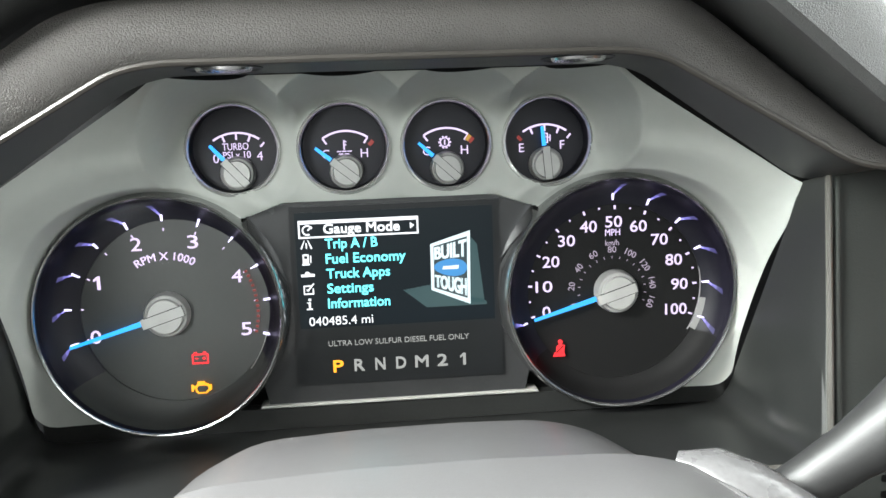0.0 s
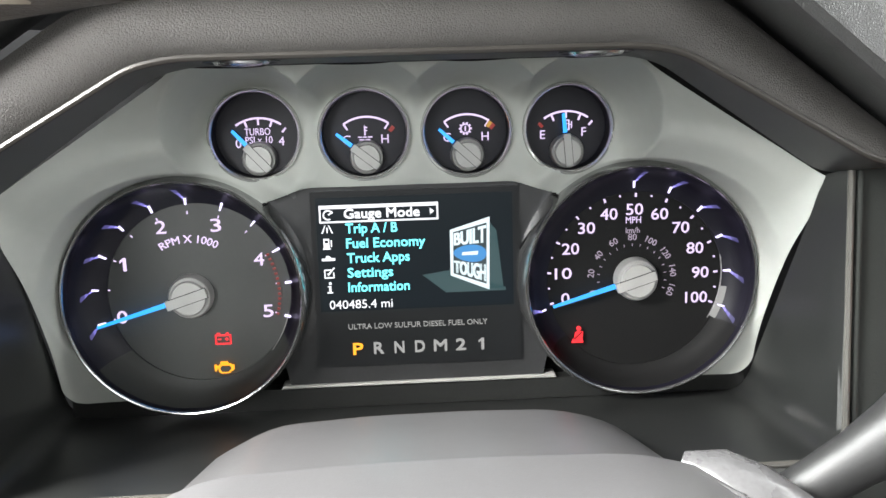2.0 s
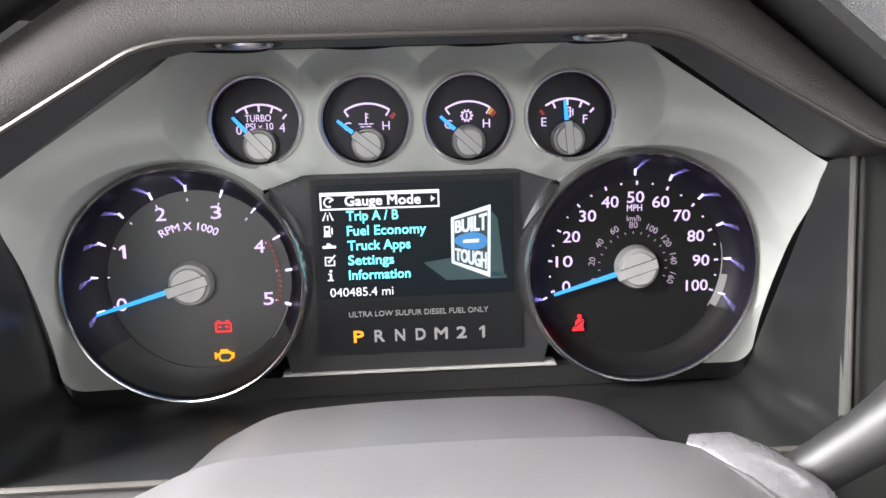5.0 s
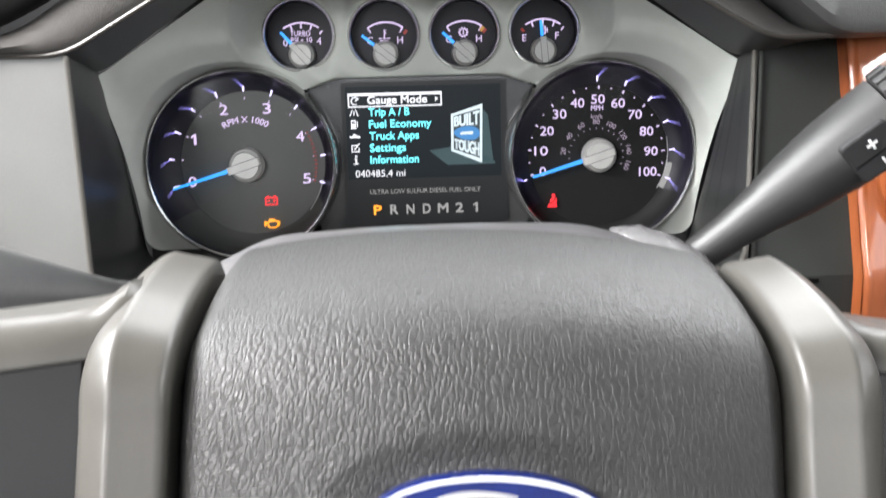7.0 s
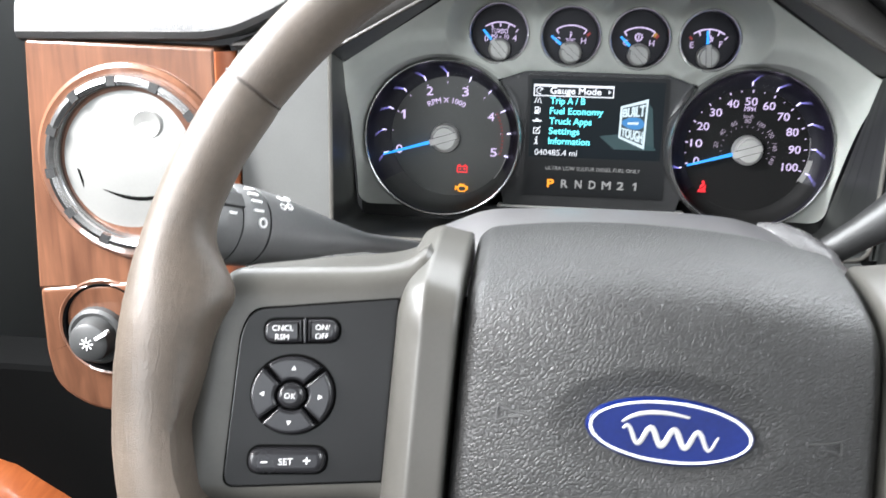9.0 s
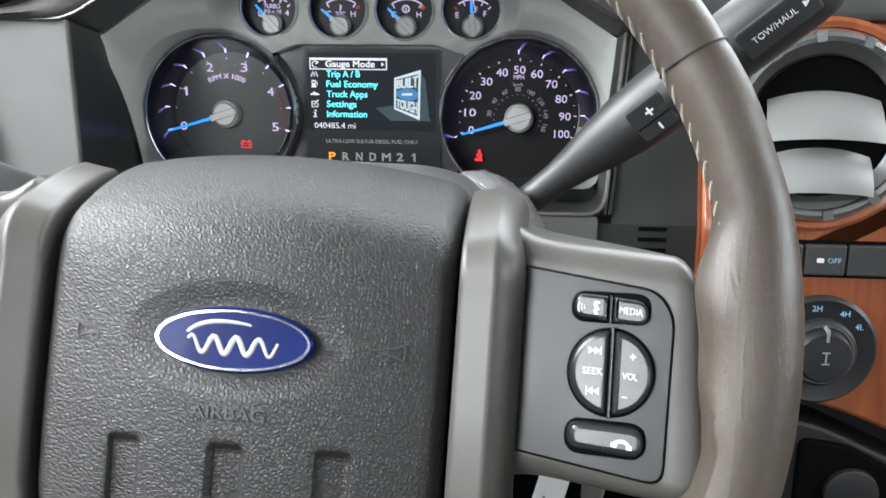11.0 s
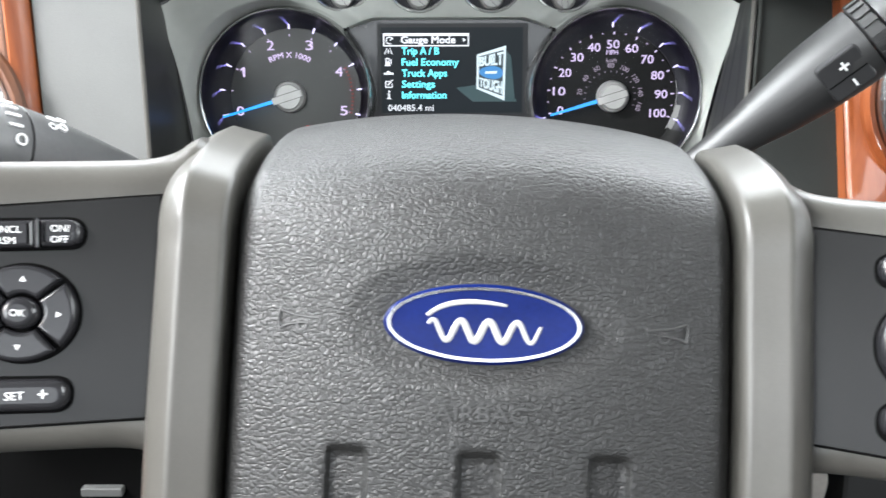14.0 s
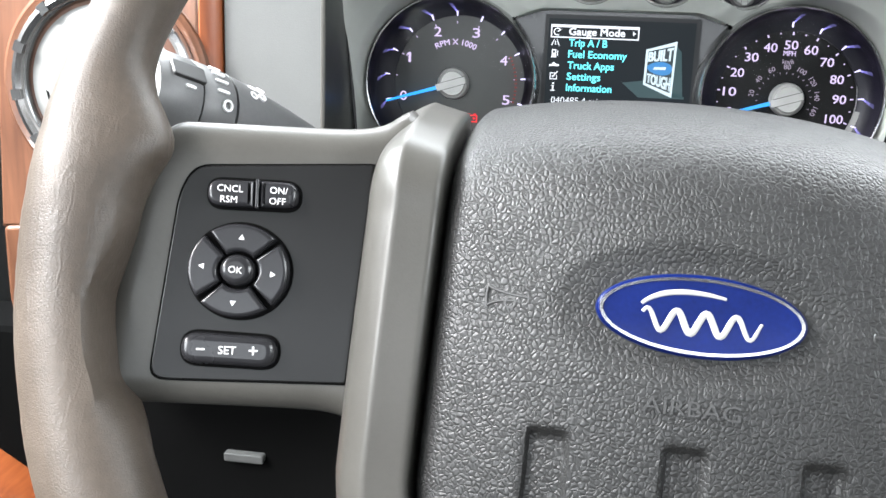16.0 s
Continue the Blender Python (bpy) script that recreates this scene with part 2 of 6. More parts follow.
# flare of the ticks on the track, painted as emission in three fading steps
G_FLARES = [glow("violet_tick_flare_" + k, (0.30, 0.27, 0.95), p) for k, p in (("near", 1.5), ("middle", 0.6), ("far", 0.22))]
G_TICK = glow("violet_backlit_tick", (0.70, 0.64, 1.0), 2.0)
G_DIM = glow("dim_backlit_numeral", (0.62, 0.52, 0.68), 0.6)
G_NEEDLE = glow("blue_backlit_needle", (0.015, 0.33, 1.0), 1.5)
G_RED = glow("red_warning_light", (1.0, 0.012, 0.02), 1.5)
G_DIMRED = glow("dim_red_band", (0.6, 0.03, 0.02), 0.4)
G_AMBER = glow("amber_warning_light", (1.0, 0.34, 0.005), 1.6)
G_YELLOW = glow("dim_yellow_band", (0.9, 0.5, 0.05), 0.5)
G_CYAN = glow("cyan_screen_text", (0.12, 0.80, 0.90), 2.2)
G_WHITE = glow("white_screen_text", (0.9, 0.95, 1.0), 1.2)
G_GREYT = glow("grey_screen_text", (0.6, 0.62, 0.6), 0.55)
G_LCD = surface("lcd_black", (0.004, 0.005, 0.007), 0.35, vary=0, spec=0.2, emit=(0.01, 0.03, 0.04), power=0.1)
G_TEAL = glow("teal_picture_floor", (0.06, 0.36, 0.40), 0.14)
G_SIGN = glow("pale_picture_sign", (0.68, 0.84, 0.88), 1.15)
G_SIGNIN = glow("slate_picture_sign", (0.03, 0.09, 0.11), 0.35)
G_OVAL = glow("blue_picture_oval", (0.04, 0.30, 0.70), 0.85)

# ---- building helpers ----
CLUSTER = pose(0, 0.507, 0.77, 80, 0, 0)
WHEEL = pose(0.011, 0.150, 0.774, 63, 0, 0) @ pose(0, 0, 0, 0, 0, -2.3)
FASCIA = pose(0, 0.395, 0.80, 82, 0, 0)


def to_mesh(name, bm, smooth=True, angle=35):
    me = bpy.data.meshes.new(name)
    bmesh.ops.recalc_face_normals(bm, faces=bm.faces)
    if smooth:
        for f in bm.faces:
            f.smooth = len(f.verts) <= 4
        for e in bm.edges:
            if len(e.link_faces) == 2 and e.calc_face_angle(0) > radians(angle):
                e.smooth = False
    bm.to_mesh(me)
    bm.free()
    return me


def part(name, bm, material, parent=None, label="", m=None, smooth=True, kind="", angle=35):
    """ONE mesh object under a thing or a part."""
    me = bm if isinstance(bm, bpy.types.Mesh) else to_mesh(name, bm, smooth, angle)
    if not me.materials:
        me.materials.append(material)
    ob = new(name, me)
    ob.parent = parent
    if m is not None:
        ob.matrix_basis = m
    return tagged(ob, label, kind=kind)


def thing(name, m, label, category, group="", kind=""):
    ob = new(name)
    ob.empty_display_size = 0.01
    ob.matrix_basis = m
    return tagged(ob, label, category, group, kind)


def at(x, y, z=0.0, rz=0.0):
    return pose(x, y, z, 0, 0, rz)


def rounded(points, r, n=5):
    """A polygon with its corners rounded; r is one radius or one for each corner."""
    out, k = [], len(points)
    rs = r if isinstance(r, (list, tuple)) else [r] * k
    for i, (x, y) in enumerate(points):
        p = Vector((x, y))
        a, b = Vector(points[i - 1]) - p, Vector(points[(i + 1) % k]) - p
        if rs[i] <= 0:
            out.append((x, y))
            continue
        d = min(rs[i], a.length * 0.49, b.length * 0.49)
        s, e = p + a.normalized() * d, p + b.normalized() * d
        for j in range(n + 1):
            t = j / n
            q = s * (1 - t) ** 2 + p * 2 * t * (1 - t) + e * t * t
            out.append((q.x, q.y))
    return out


def box2(x0, y0, x1, y1):
    return [(x0, y0), (x1, y0), (x1, y1), (x0, y1)]


def pill(x0, y0, x1, y1, n=8):
    return rounded(box2(x0, y0, x1, y1), min(x1 - x0, y1 - y0) / 2, n)


def disc(r, n=48, cx=0.0, cy=0.0, ry=None):
    return [(cx + r * math.cos(2 * math.pi * i / n), cy + (ry or r) * math.sin(2 * math.pi * i / n)) for i in range(n)]


def prism(poly, z0, z1, bevel=0.0, segments=2, bm=None):
    """A plate with this outline between two heights, its front edge rounded over."""
    bm = bm or bmesh.new()
    n = len(poly)
    rows = [(0.0, z0)]
    if bevel > 0:
        for j in range(segments + 1):
            a = j / segments * math.pi / 2
            rows.append((bevel * (1 - math.cos(a)), z1 - bevel + bevel * math.sin(a)))
    else:
        rows.append((0.0, z1))
    # inward normals for the bevel
    area = sum(poly[i - 1][0] * poly[i][1] - poly[i][0] * poly[i - 1][1] for i in range(n))
    sgn = 1 if area > 0 else -1
    norm = []
    for i in range(n):
        a, b, c = Vector(poly[i - 1]), Vector(poly[i]), Vector(poly[(i + 1) % n])
        e1, e2 = (b - a), (c - b)
        n1 = Vector((-e1.y, e1.x)).normalized() if e1.length > 1e-9 else Vector((0, 0))
        n2 = Vector((-e2.y, e2.x)).normalized() if e2.length > 1e-9 else n1
        v = (n1 + n2)
        v = v.normalized() if v.length > 1e-6 else n1
        norm.append(v * sgn / max(0.5, v.dot(n1) if n1.length else 1))
    rings = []
    for inset, z in rows:
        rings.append([bm.verts.new((poly[i][0] + norm[i].x * inset, poly[i][1] + norm[i].y * inset, z)) for i in range(n)])
    for a, b in zip(rings, rings[1:]):
        for i in range(n):
            bm.faces.new((a[i], a[(i + 1) % n], b[(i + 1) % n], b[i]))
    bm.faces.new(rings[-1])
    bm.faces.new(list(reversed(rings[0])))
    return bm


def lathe(profile, n=64, a0=0.0, a1=360.0, bm=None, cx=0.0, cy=0.0):
    """Spins (radius, height) rows about z."""
    bm = bm or bmesh.new()
    full = abs(a1 - a0) >= 359.9
    steps = n if full else n + 1
    rings = []
    for i in range(steps):
        a = radians(a0 + (a1 - a0) * i / n)
        rings.append([bm.verts.new((cx + r * math.cos(a), cy + r * math.sin(a), z)) for r, z in profile])
    for i in range(n):
        a, b = rings[i], rings[(i + 1) % steps]
        for j in range(len(profile) - 1):
            bm.faces.new((a[j], b[j], b[j + 1], a[j + 1]))
    return bm


def ring_band(r0, r1, z0, z1, a0=0.0, a1=360.0, n=64, cx=0.0, cy=0.0, bm=None):
    """A flat raised band along an arc."""
    bm = bm or bmesh.new()
    full = abs(a1 - a0) >= 359.9
    prof = [(r0, z0), (r0, z1), (r1, z1), (r1, z0)]
    k = max(3, int(n * abs(a1 - a0) / 360))
    lathe(prof, k, a0, a1, bm, cx, cy)
    if not full:
        bmesh.ops.holes_fill(bm, edges=[e for e in bm.edges if len(e.link_faces) == 1], sides=4)
    return bm


def bar(x0, y0, x1, y1, w, z0, z1, bm=None, w2=None):
    """A straight bar between two points, maybe tapering."""
    d = Vector((x1 - x0, y1 - y0)).normalized()
    p = Vector((-d.y, d.x))
    a, b = w / 2, (w2 if w2 is not None else w) / 2
    poly = [(x0 + p.x * a, y0 + p.y * a), (x0 - p.x * a, y0 - p.y * a), (x1 - p.x * b, y1 - p.y * b), (x1 + p.x * b, y1 + p.y * b)]
    return prism(poly, z0, z1, bm=bm)


def spot(r, angle):
    return r * math.cos(radians(angle)), r * math.sin(radians(angle))


def tube(points, radii, n=20, bm=None, flat=1.0):
    """A round bar along a line of points, with a radius at each."""
    bm = bm or bmesh.new()
    pts = [Vector(p) for p in points]
    rings = []
    up = Vector((0, 0, 1))
    for i, p in enumerate(pts):
        d = (pts[min(i + 1, len(pts) - 1)] - pts[max(i - 1, 0)]).normalized()
        s = d.cross(up)
        s = s.normalized() if s.length > 1e-4 else Vector((1, 0, 0))
        u = s.cross(d)
        rings.append([bm.verts.new(p + (s * math.cos(2 * math.pi * j / n) + u * flat * math.sin(2 * math.pi * j / n)) * radii[i]) for j in range(n)])
    for a, b in zip(rings, rings[1:]):
        for j in range(n):
            bm.faces.new((a[j], a[(j + 1) % n], b[(j + 1) % n], b[j]))
    bm.faces.new(rings[0])
    bm.faces.new(rings[-1])
    return bm


def sheet(fn, nu, nv, keep=None):
    """A surface fn(i, j) over unit steps, leaving out the faces that keep refuses."""
    bm = bmesh.new()
    g = [[bm.verts.new(fn(i / nu, j / nv)) for j in range(nv + 1)] for i in range(nu + 1)]
    for i in range(nu):
        for j in range(nv):
            q = (g[i][j], g[i + 1][j], g[i + 1][j + 1], g[i][j + 1])
            if keep is None or keep(sum((v.co for v in q), Vector()) / 4):
                bm.faces.new(q)
    bmesh.ops.delete(bm, geom=[v for v in bm.verts if not v.link_faces], context='VERTS')
    return bm


def lettering(text, size, width=None, thick=0.0002, align='CENTER', bold=0.0):
    """Raised letters as a mesh, standing on z = 0 and centred in height; width stretches them to a given length."""
    cu = bpy.data.curves.new("lettering", 'FONT')
    cu.body, cu.size, cu.extrude = text, size, thick
    cu.align_x, cu.align_y = 'LEFT', 'BOTTOM_BASELINE'
    cu.resolution_u = 3
    ob = new("lettering", cu)
    bpy.context.view_layer.update()
    me = bpy.data.meshes.new_from_object(ob.evaluated_get(bpy.context.evaluated_depsgraph_get()))
    bpy.data.objects.remove(ob)
    bpy.data.curves.remove(cu)
    co = np.empty(len(me.vertices) * 3)
    me.vertices.foreach_get("co", co)
    co = co.reshape(-1, 3)
    x0, x1 = co[:, 0].min(), co[:, 0].max()
    co[:, 0] -= {'CENTER': (x0 + x1) / 2, 'LEFT': x0, 'RIGHT': x1}[align]
    if width:
        co[:, 0] *= width / (x1 - x0)
    co[:, 1] -= size * 0.34
    faces = [tuple(p.vertices) for p in me.polygons]
    bpy.data.meshes.remove(me)
    rows, polys = [], []
    shifts = [(0, 0)] if not bold else [(-bold, -bold), (bold, -bold), (-bold, bold), (bold, bold)]
    for k, (dx, dy) in enumerate(shifts):
        base = k * len(co)
        rows += [(x + dx, y + dy, z + (0.00002 * k if z > 0 else 0)) for x, y, z in co]
        polys += [tuple(i + base for i in f) for f in faces]
    me = bpy.data.meshes.new("lettering")
    me.from_pydata(rows, [], polys)
    return me


def numeral_one(h, w):
    """A figure one with a slanted flag, as a plate."""
    s = 0.17 * h
    return prism([(w / 2 - s, -h * 0.36), (w / 2, -h * 0.36), (w / 2, h * 0.36), (w / 2 - s * 0.9, h * 0.36), (-w / 2, h * 0.20), (-w / 2, h * 0.07), (w / 2 - s, h * 0.19)], 0.0, 0.0003)


def bend(me, radius, start=90.0):
    """Lays a line of letters along an arc."""
    for v in me.vertices:
        r, a = radius + v.co.y, radians(start) - v.co.x / radius
        v.co.x, v.co.y = r * math.cos(a), r * math.sin(a)
    return me


def word(text, size, material, parent, x, y, z, width=None, align='CENTER', rz=0.0, name="lettering", bold=0.0, thick=0.0002, label=""):
    return part(name, lettering(text, size, width, thick, align, bold), material, parent, label, at(x, y, z, rz))


def shear(bm, fn):
    for v in bm.verts:
        v.co.z += fn(v.co.x, v.co.y)
    return bm

# ---- the cab around the dashboard ----
def slab(name, x0, y0, z0, x1, y1, z1, material, label, category="wall"):
    bm = bmesh.new()
    bmesh.ops.create_cube(bm, size=1, matrix=Matrix.Translation(((x0 + x1) / 2, (y0 + y1) / 2, (z0 + z1) / 2)) @ Matrix.Diagonal((x1 - x0, y1 - y0, z1 - z0, 1)))
    ob = part(name, bm, material, None, label, smooth=False)
    return tagged(ob, label, category, kind="structure")


slab("floor", -0.72, -1.2, -0.04, 1.52, 1.2, 0.0, M_CARPET, "black carpeted cab floor under the dashboard", "floor")
slab("ceiling", -0.72, -1.2, 1.52, 1.52, 0.70, 1.56, M_CAB, "grey cloth headliner of the truck cab", "ceiling")
slab("wall_west", -0.72, -1.2, 0.0, -0.68, 1.2, 0.98, M_DARK, "dark moulded inner face of the driver door", "door panel")
slab("wall_west_front_pillar", -0.72, 0.62, 0.98, -0.68, 1.2, 1.52, M_DARK, "dark windscreen pillar beside the driver window", "pillar")
slab("wall_west_rear_pillar", -0.72, -0.60, 0.98, -0.68, -0.5, 1.52, M_CAB, "grey door pillar behind the driver window", "pillar")
slab("wall_west_corner_pillar", -0.72, -1.2, 0.98, -0.68, -1.12, 1.52, M_CAB, "grey rear corner pillar of the cab", "pillar")
slab("wall_east", 1.48, -1.2, 0.0, 1.52, 1.2, 0.98, M_DARK, "dark moulded inner face of the passenger door", "door panel")
slab("wall_east_front_pillar", 1.48, 0.62, 0.98, 1.52, 1.2, 1.52, M_DARK, "dark windscreen pillar beside the passenger window", "pillar")
slab("wall_east_rear_pillar", 1.48, -1.2, 0.98, 1.52, -0.5, 1.52, M_CAB, "grey door pillar behind the passenger window", "pillar")
slab("wall_south", -0.68, -1.2, 0.0, 1.48, -1.16, 1.02, M_CAB, "grey rear wall of the cab below its window", "wall")
slab("wall_south_header", -0.68, -1.2, 1.46, 1.48, -1.16, 1.52, M_CAB, "grey rear wall of the cab above its window", "wall")
slab("wall_north", -0.68, 1.14, 0.0, 1.48, 1.18, 0.93, M_BLACK, "black firewall under the windscreen", "wall")

# ---- the dashboard ----
dash = thing("dashboard", FASCIA, "charcoal vinyl truck dashboard with a hooded instrument opening", "dashboard")


def along(points, step):
    out = []
    for a, b in zip(points, points[1:]):
        a, b = Vector(a), Vector(b)
        k = max(1, int((b - a).length / step))
        out += [a.lerp(b, i / k) for i in range(k)]
    return out + [Vector(points[-1])]


def corners(points, r, n=4):
    """An open line with its inner corners rounded."""
    out = [Vector(points[0])]
    for a, p, b in zip(points, points[1:], points[2:]):
        a, p, b = Vector(a), Vector(p), Vector(b)
        d = min(r, (a - p).length * 0.45, (b - p).length * 0.45)
        s, e = p + (a - p).normalized() * d, p + (b - p).normalized() * d
        out += [s * (1 - t) ** 2 + p * 2 * t * (1 - t) + e * t * t for t in (i / n for i in range(n + 1))]
    return out + [Vector(points[-1])]


def loft(lines, close=False):
    """A skin over lines that have the same number of points."""
    bm = bmesh.new()
    rows = [[bm.verts.new(p) for p in line] for line in lines]
    for a, b in zip(rows, rows[1:]):
        for i in range(len(a) - (0 if close else 1)):
            k = (i + 1) % len(a)
            bm.faces.new((a[i], a[k], b[k], b[i]))
    return bm


# plates of the fascia round the instrument opening
part("left_panel", prism(rounded([(-0.2225, -0.14), (-0.1655, -0.14), (-0.1655, 0.049), (-0.2225, 0.049)], 0.003, 3), -0.003, 0.0, 0.0008), M_GREY, dash)
part("lower_panel", prism(rounded([(-0.1655, -0.14), (0.157, -0.14), (0.157, -0.0655), (-0.1655, -0.0655)], 0.003, 3), -0.003, 0.0, 0.0008), M_GREY, dash)
def lean(x, y):
    """The side panel leans away from the driver towards its top."""
    return -0.0018 - 0.286 * max(0.0, y + 0.07)


def side_edge(y):
    return 0.160 + 0.107 * (y + 0.0645)


def strip(x0, x1, y0, y1, z0, z1, bevel=0.001):
    """An upright strip along the side panel's inner edge, leaning with it."""
    n = 8
    pts = [(side_edge(y0 + (y1 - y0) * i / n) + x0, y0 + (y1 - y0) * i / n) for i in range(n + 1)]
    pts = [(x + x1 - x0, y) for x, y in pts] + pts[::-1]
    return shear(prism(pts, z0, z1, bevel), lean)


right_panel = part("right_panel", prism([(0.1480, -0.16), (0.224, -0.16), (0.2195, -0.07), (0.1480, -0.07)], -0.006, -0.0018), M_SIDE, dash)
part("upper_side_panel", shear(prism([(0.1650, -0.07), (0.2195, -0.07), (0.2175, 0.049), (0.1775, 0.049)], -0.004, 0.0), lean), M_SIDE, dash)
part("panel_ridge", strip(0.0, 0.0022, -0.0645, 0.049, -0.004, 0.0012), M_GREY, dash)
part("panel_ridge", strip(0.0026, 0.0052, -0.0645, 0.049, -0.004, 0.0022), M_SIDE, dash)
for i in range(7):
    y = -0.0725 - i * 0.0066
    # the slots are black strips laid on the panel for the shade inside
    part("vent_slot", prism(rounded([(0.1815, y - 0.0013), (0.1985, y - 0.0013), (0.1985, y + 0.0013), (0.1815, y + 0.0013)], 0.0006, 2), -0.004, -0.0012), M_GAP, right_panel, "black strip painting the shade of a vent slot")

# near-black sheet put across the footwell in place of its deep shade
part("footwell_shade", prism(rounded([(-0.62, -0.42), (0.25, -0.42), (0.25, -0.12), (-0.33, -0.12), (-0.34, -0.20), (-0.62, -0.20)], 0.01), -0.12, -0.07, 0.006), M_GAP, dash, "near-black panel standing in for the shade of the footwell")
# bar added for a thin pale mark; no known part of the dashboard
part("pale_bar", prism(rounded(box2(-0.254, -0.2865, -0.225, -0.2800), 0.002), -0.072, -0.064, 0.001), M_GREY, dash, "small grey bar added for a pale mark low in the footwell")
# the hood over the instruments
INNER = [(-0.2225, 0.0495, 0), (-0.1655, 0.0485, 0), (-0.092, 0.0895, 0), (-0.078, 0.092, 0), (0.078, 0.092, 0), (0.092, 0.0895, 0), (0.1655, 0.0485, 0), (0.2125, 0.0495, 0)]
OUTER = [(-0.2225, 0.053, 0.004), (-0.188, 0.060, -0.002), (-0.112, 0.109, -0.006), (-0.095, 0.1135, -0.006), (0.095, 0.1135, -0.008), (0.110, 0.1080, -0.014), (0.186, 0.0515, -0.014), (0.2125, 0.0500, -0.010)]
BACK = [(-0.2225, 0.0485, -0.04), (-0.168, 0.038, -0.046), (-0.096, 0.0860, -0.041), (-0.082, 0.0892, -0.041), (0.082, 0.0892, -0.041), (0.096, 0.0860, -0.041), (0.168, 0.038, -0.046), (0.2125, 0.0485, -0.04)]


def lines_of(*polys, r=0.012):
    return [corners(p, r, 5) for p in polys]


inner, outer, back = lines_of(INNER, OUTER, BACK)
face = [[a.lerp(b, t) + Vector((0, 0, 0.006 * math.sin(math.pi * t) ** 0.7)) for a, b in zip(inner, outer)] for t in (0.06, 0.12, 0.25, 0.5, 0.75, 0.9, 1.0)]
fold = [p + Vector((0, 0.002, -0.03)) for p in outer]
part("hood_cover", loft(face + [fold]), M_VISOR, dash, "grained grey-brown vinyl hood")
edge = [a.lerp(b, 0.03) + Vector((0, 0, 0.0015)) for a, b in zip(inner, outer)]
part("hood_lip", tube(edge, [0.0013] * len(edge), 8), M_LIP, dash, "dark glossy lip of the hood")
under = [[a.lerp(b, t) for a, b in zip(inner, back)] for t in (0, 0.05, 0.5, 1)]
part("hood_lining", loft(under), M_DARK, dash, "dark underside of the hood")
for x in (-0.0590, 0.0660):
    rec = part("screw_recess", lathe([(0.0135, -0.0012), (0.0134, 0.0003), (0.0126, 0.0005), (0.0120, 0.0001), (0.0, 0.00005)], 36), M_BLACK, dash, "dark round screw recess", pose(x, 0.0909, -0.016, 86, 0, 0))
    part("screw_cover", lathe([(0.0100, 0.0001), (0.0092, 0.0011), (0.0060, 0.0016), (0.0, 0.0017)], 32), M_SATIN, rec, "domed silver screw cover")

# walls and shelf between the opening and the silver plate
side = corners([(-0.1655, 0.0485, 0), (-0.1655, -0.0645, 0), (0.160, -0.0645, -0.0018), (0.1715, 0.0432, -0.0343)], 0.012, 5)
deep = corners([(-0.168, 0.040, -0.046), (-0.171, -0.0765, -0.098), (0.164, -0.0765, -0.094), (0.168, 0.040, -0.043)], 0.012, 5)
part("opening_shelf", loft([[a.lerp(b, t) for a, b in zip(side, deep)] for t in (0, 0.03, 0.3, 0.7, 1.0, 1.2)]), M_SHELF, dash, "glossy black shelf under the gauges")
rail = [p + Vector((0, 0, 0.0012)) for p in side]
part("opening_trim", tube(rail, [0.0014] * len(rail), 8), M_SPOKE, dash)

# the padded lip and the top of the dashboard
LIP = [(-0.354, 0.0500, 0), (-0.226, 0.0530, 0), (-0.186, 0.0715, 0), (-0.112, 0.1185, 0), (-0.09, 0.126, 0), (0.09, 0.1255, 0), (0.1035, 0.1200, 0), (0.1940, 0.0475, 0), (0.2217, 0.0478, 0), (0.30, 0.0485, 0), (0.62, 0.0485, 0), (1.3, 0.0485, 0)]
lip = corners(LIP, 0.02, 5)
prof = [(0.006, -0.05), (0.0, -0.02), (0.0, 0.006), (0.002, 0.0115), (0.006, 0.0135), (0.02, 0.011), (0.032, 0.006), (0.038, 0.0), (0.041, -0.009), (0.043, -0.03), (0.052, -0.12), (0.068, -0.28), (0.075, -0.75)]
top = [[p + Vector((0, d * (1.0 if p.x < 0 else 1.12), z)) for p in lip] for d, z in prof]
part("top_pad", loft(top), M_DASH, dash, "grained grey vinyl top pad")
for x, v in ((0.2217, 0.0478),):
    part("pad_seam", tube([(x, v + d * 1.12, z + 0.0002) for d, z in prof[2:11]], [0.0007] * 9, 6), M_GAP, dash, "dark seam")
part("pad_seam", tube([(0.2217 + 0.08 * i, 0.0478 + 0.052 * 1.12 - 0.002, -0.10) for i in range(6)], [0.0012] * 6, 6), M_GAP, dash, "dark seam")

# ---- wood trim, vents and switches ----
trim = thing("wood_trim_panel", FASCIA, "varnished brown wood trim panel beside the instrument hood", "trim panel", "wood trim panels")
part("panel", prism(rounded([(-0.3510, 0.0515), (-0.3590, -0.108), (-0.2330, -0.0965), (-0.2330, 0.0495)], [0.003, 0.001, 0.001, 0.002], 5), -0.02, 0.010, 0.002, 3), M_WOOD, trim)
strip_ = [(-0.2345, 0.0092), (-0.2325, 0.0094), (-0.2270, 0.0060), (-0.2240, 0.0020), (-0.2235, -0.004)]
part("panel_side", loft([[Vector((x, y, z)) for x, z in strip_] for y in (-0.188, -0.14, -0.096, -0.05, 0.0, 0.0475)]), M_WOODR, trim, "rolled orange-brown edge of the panel")
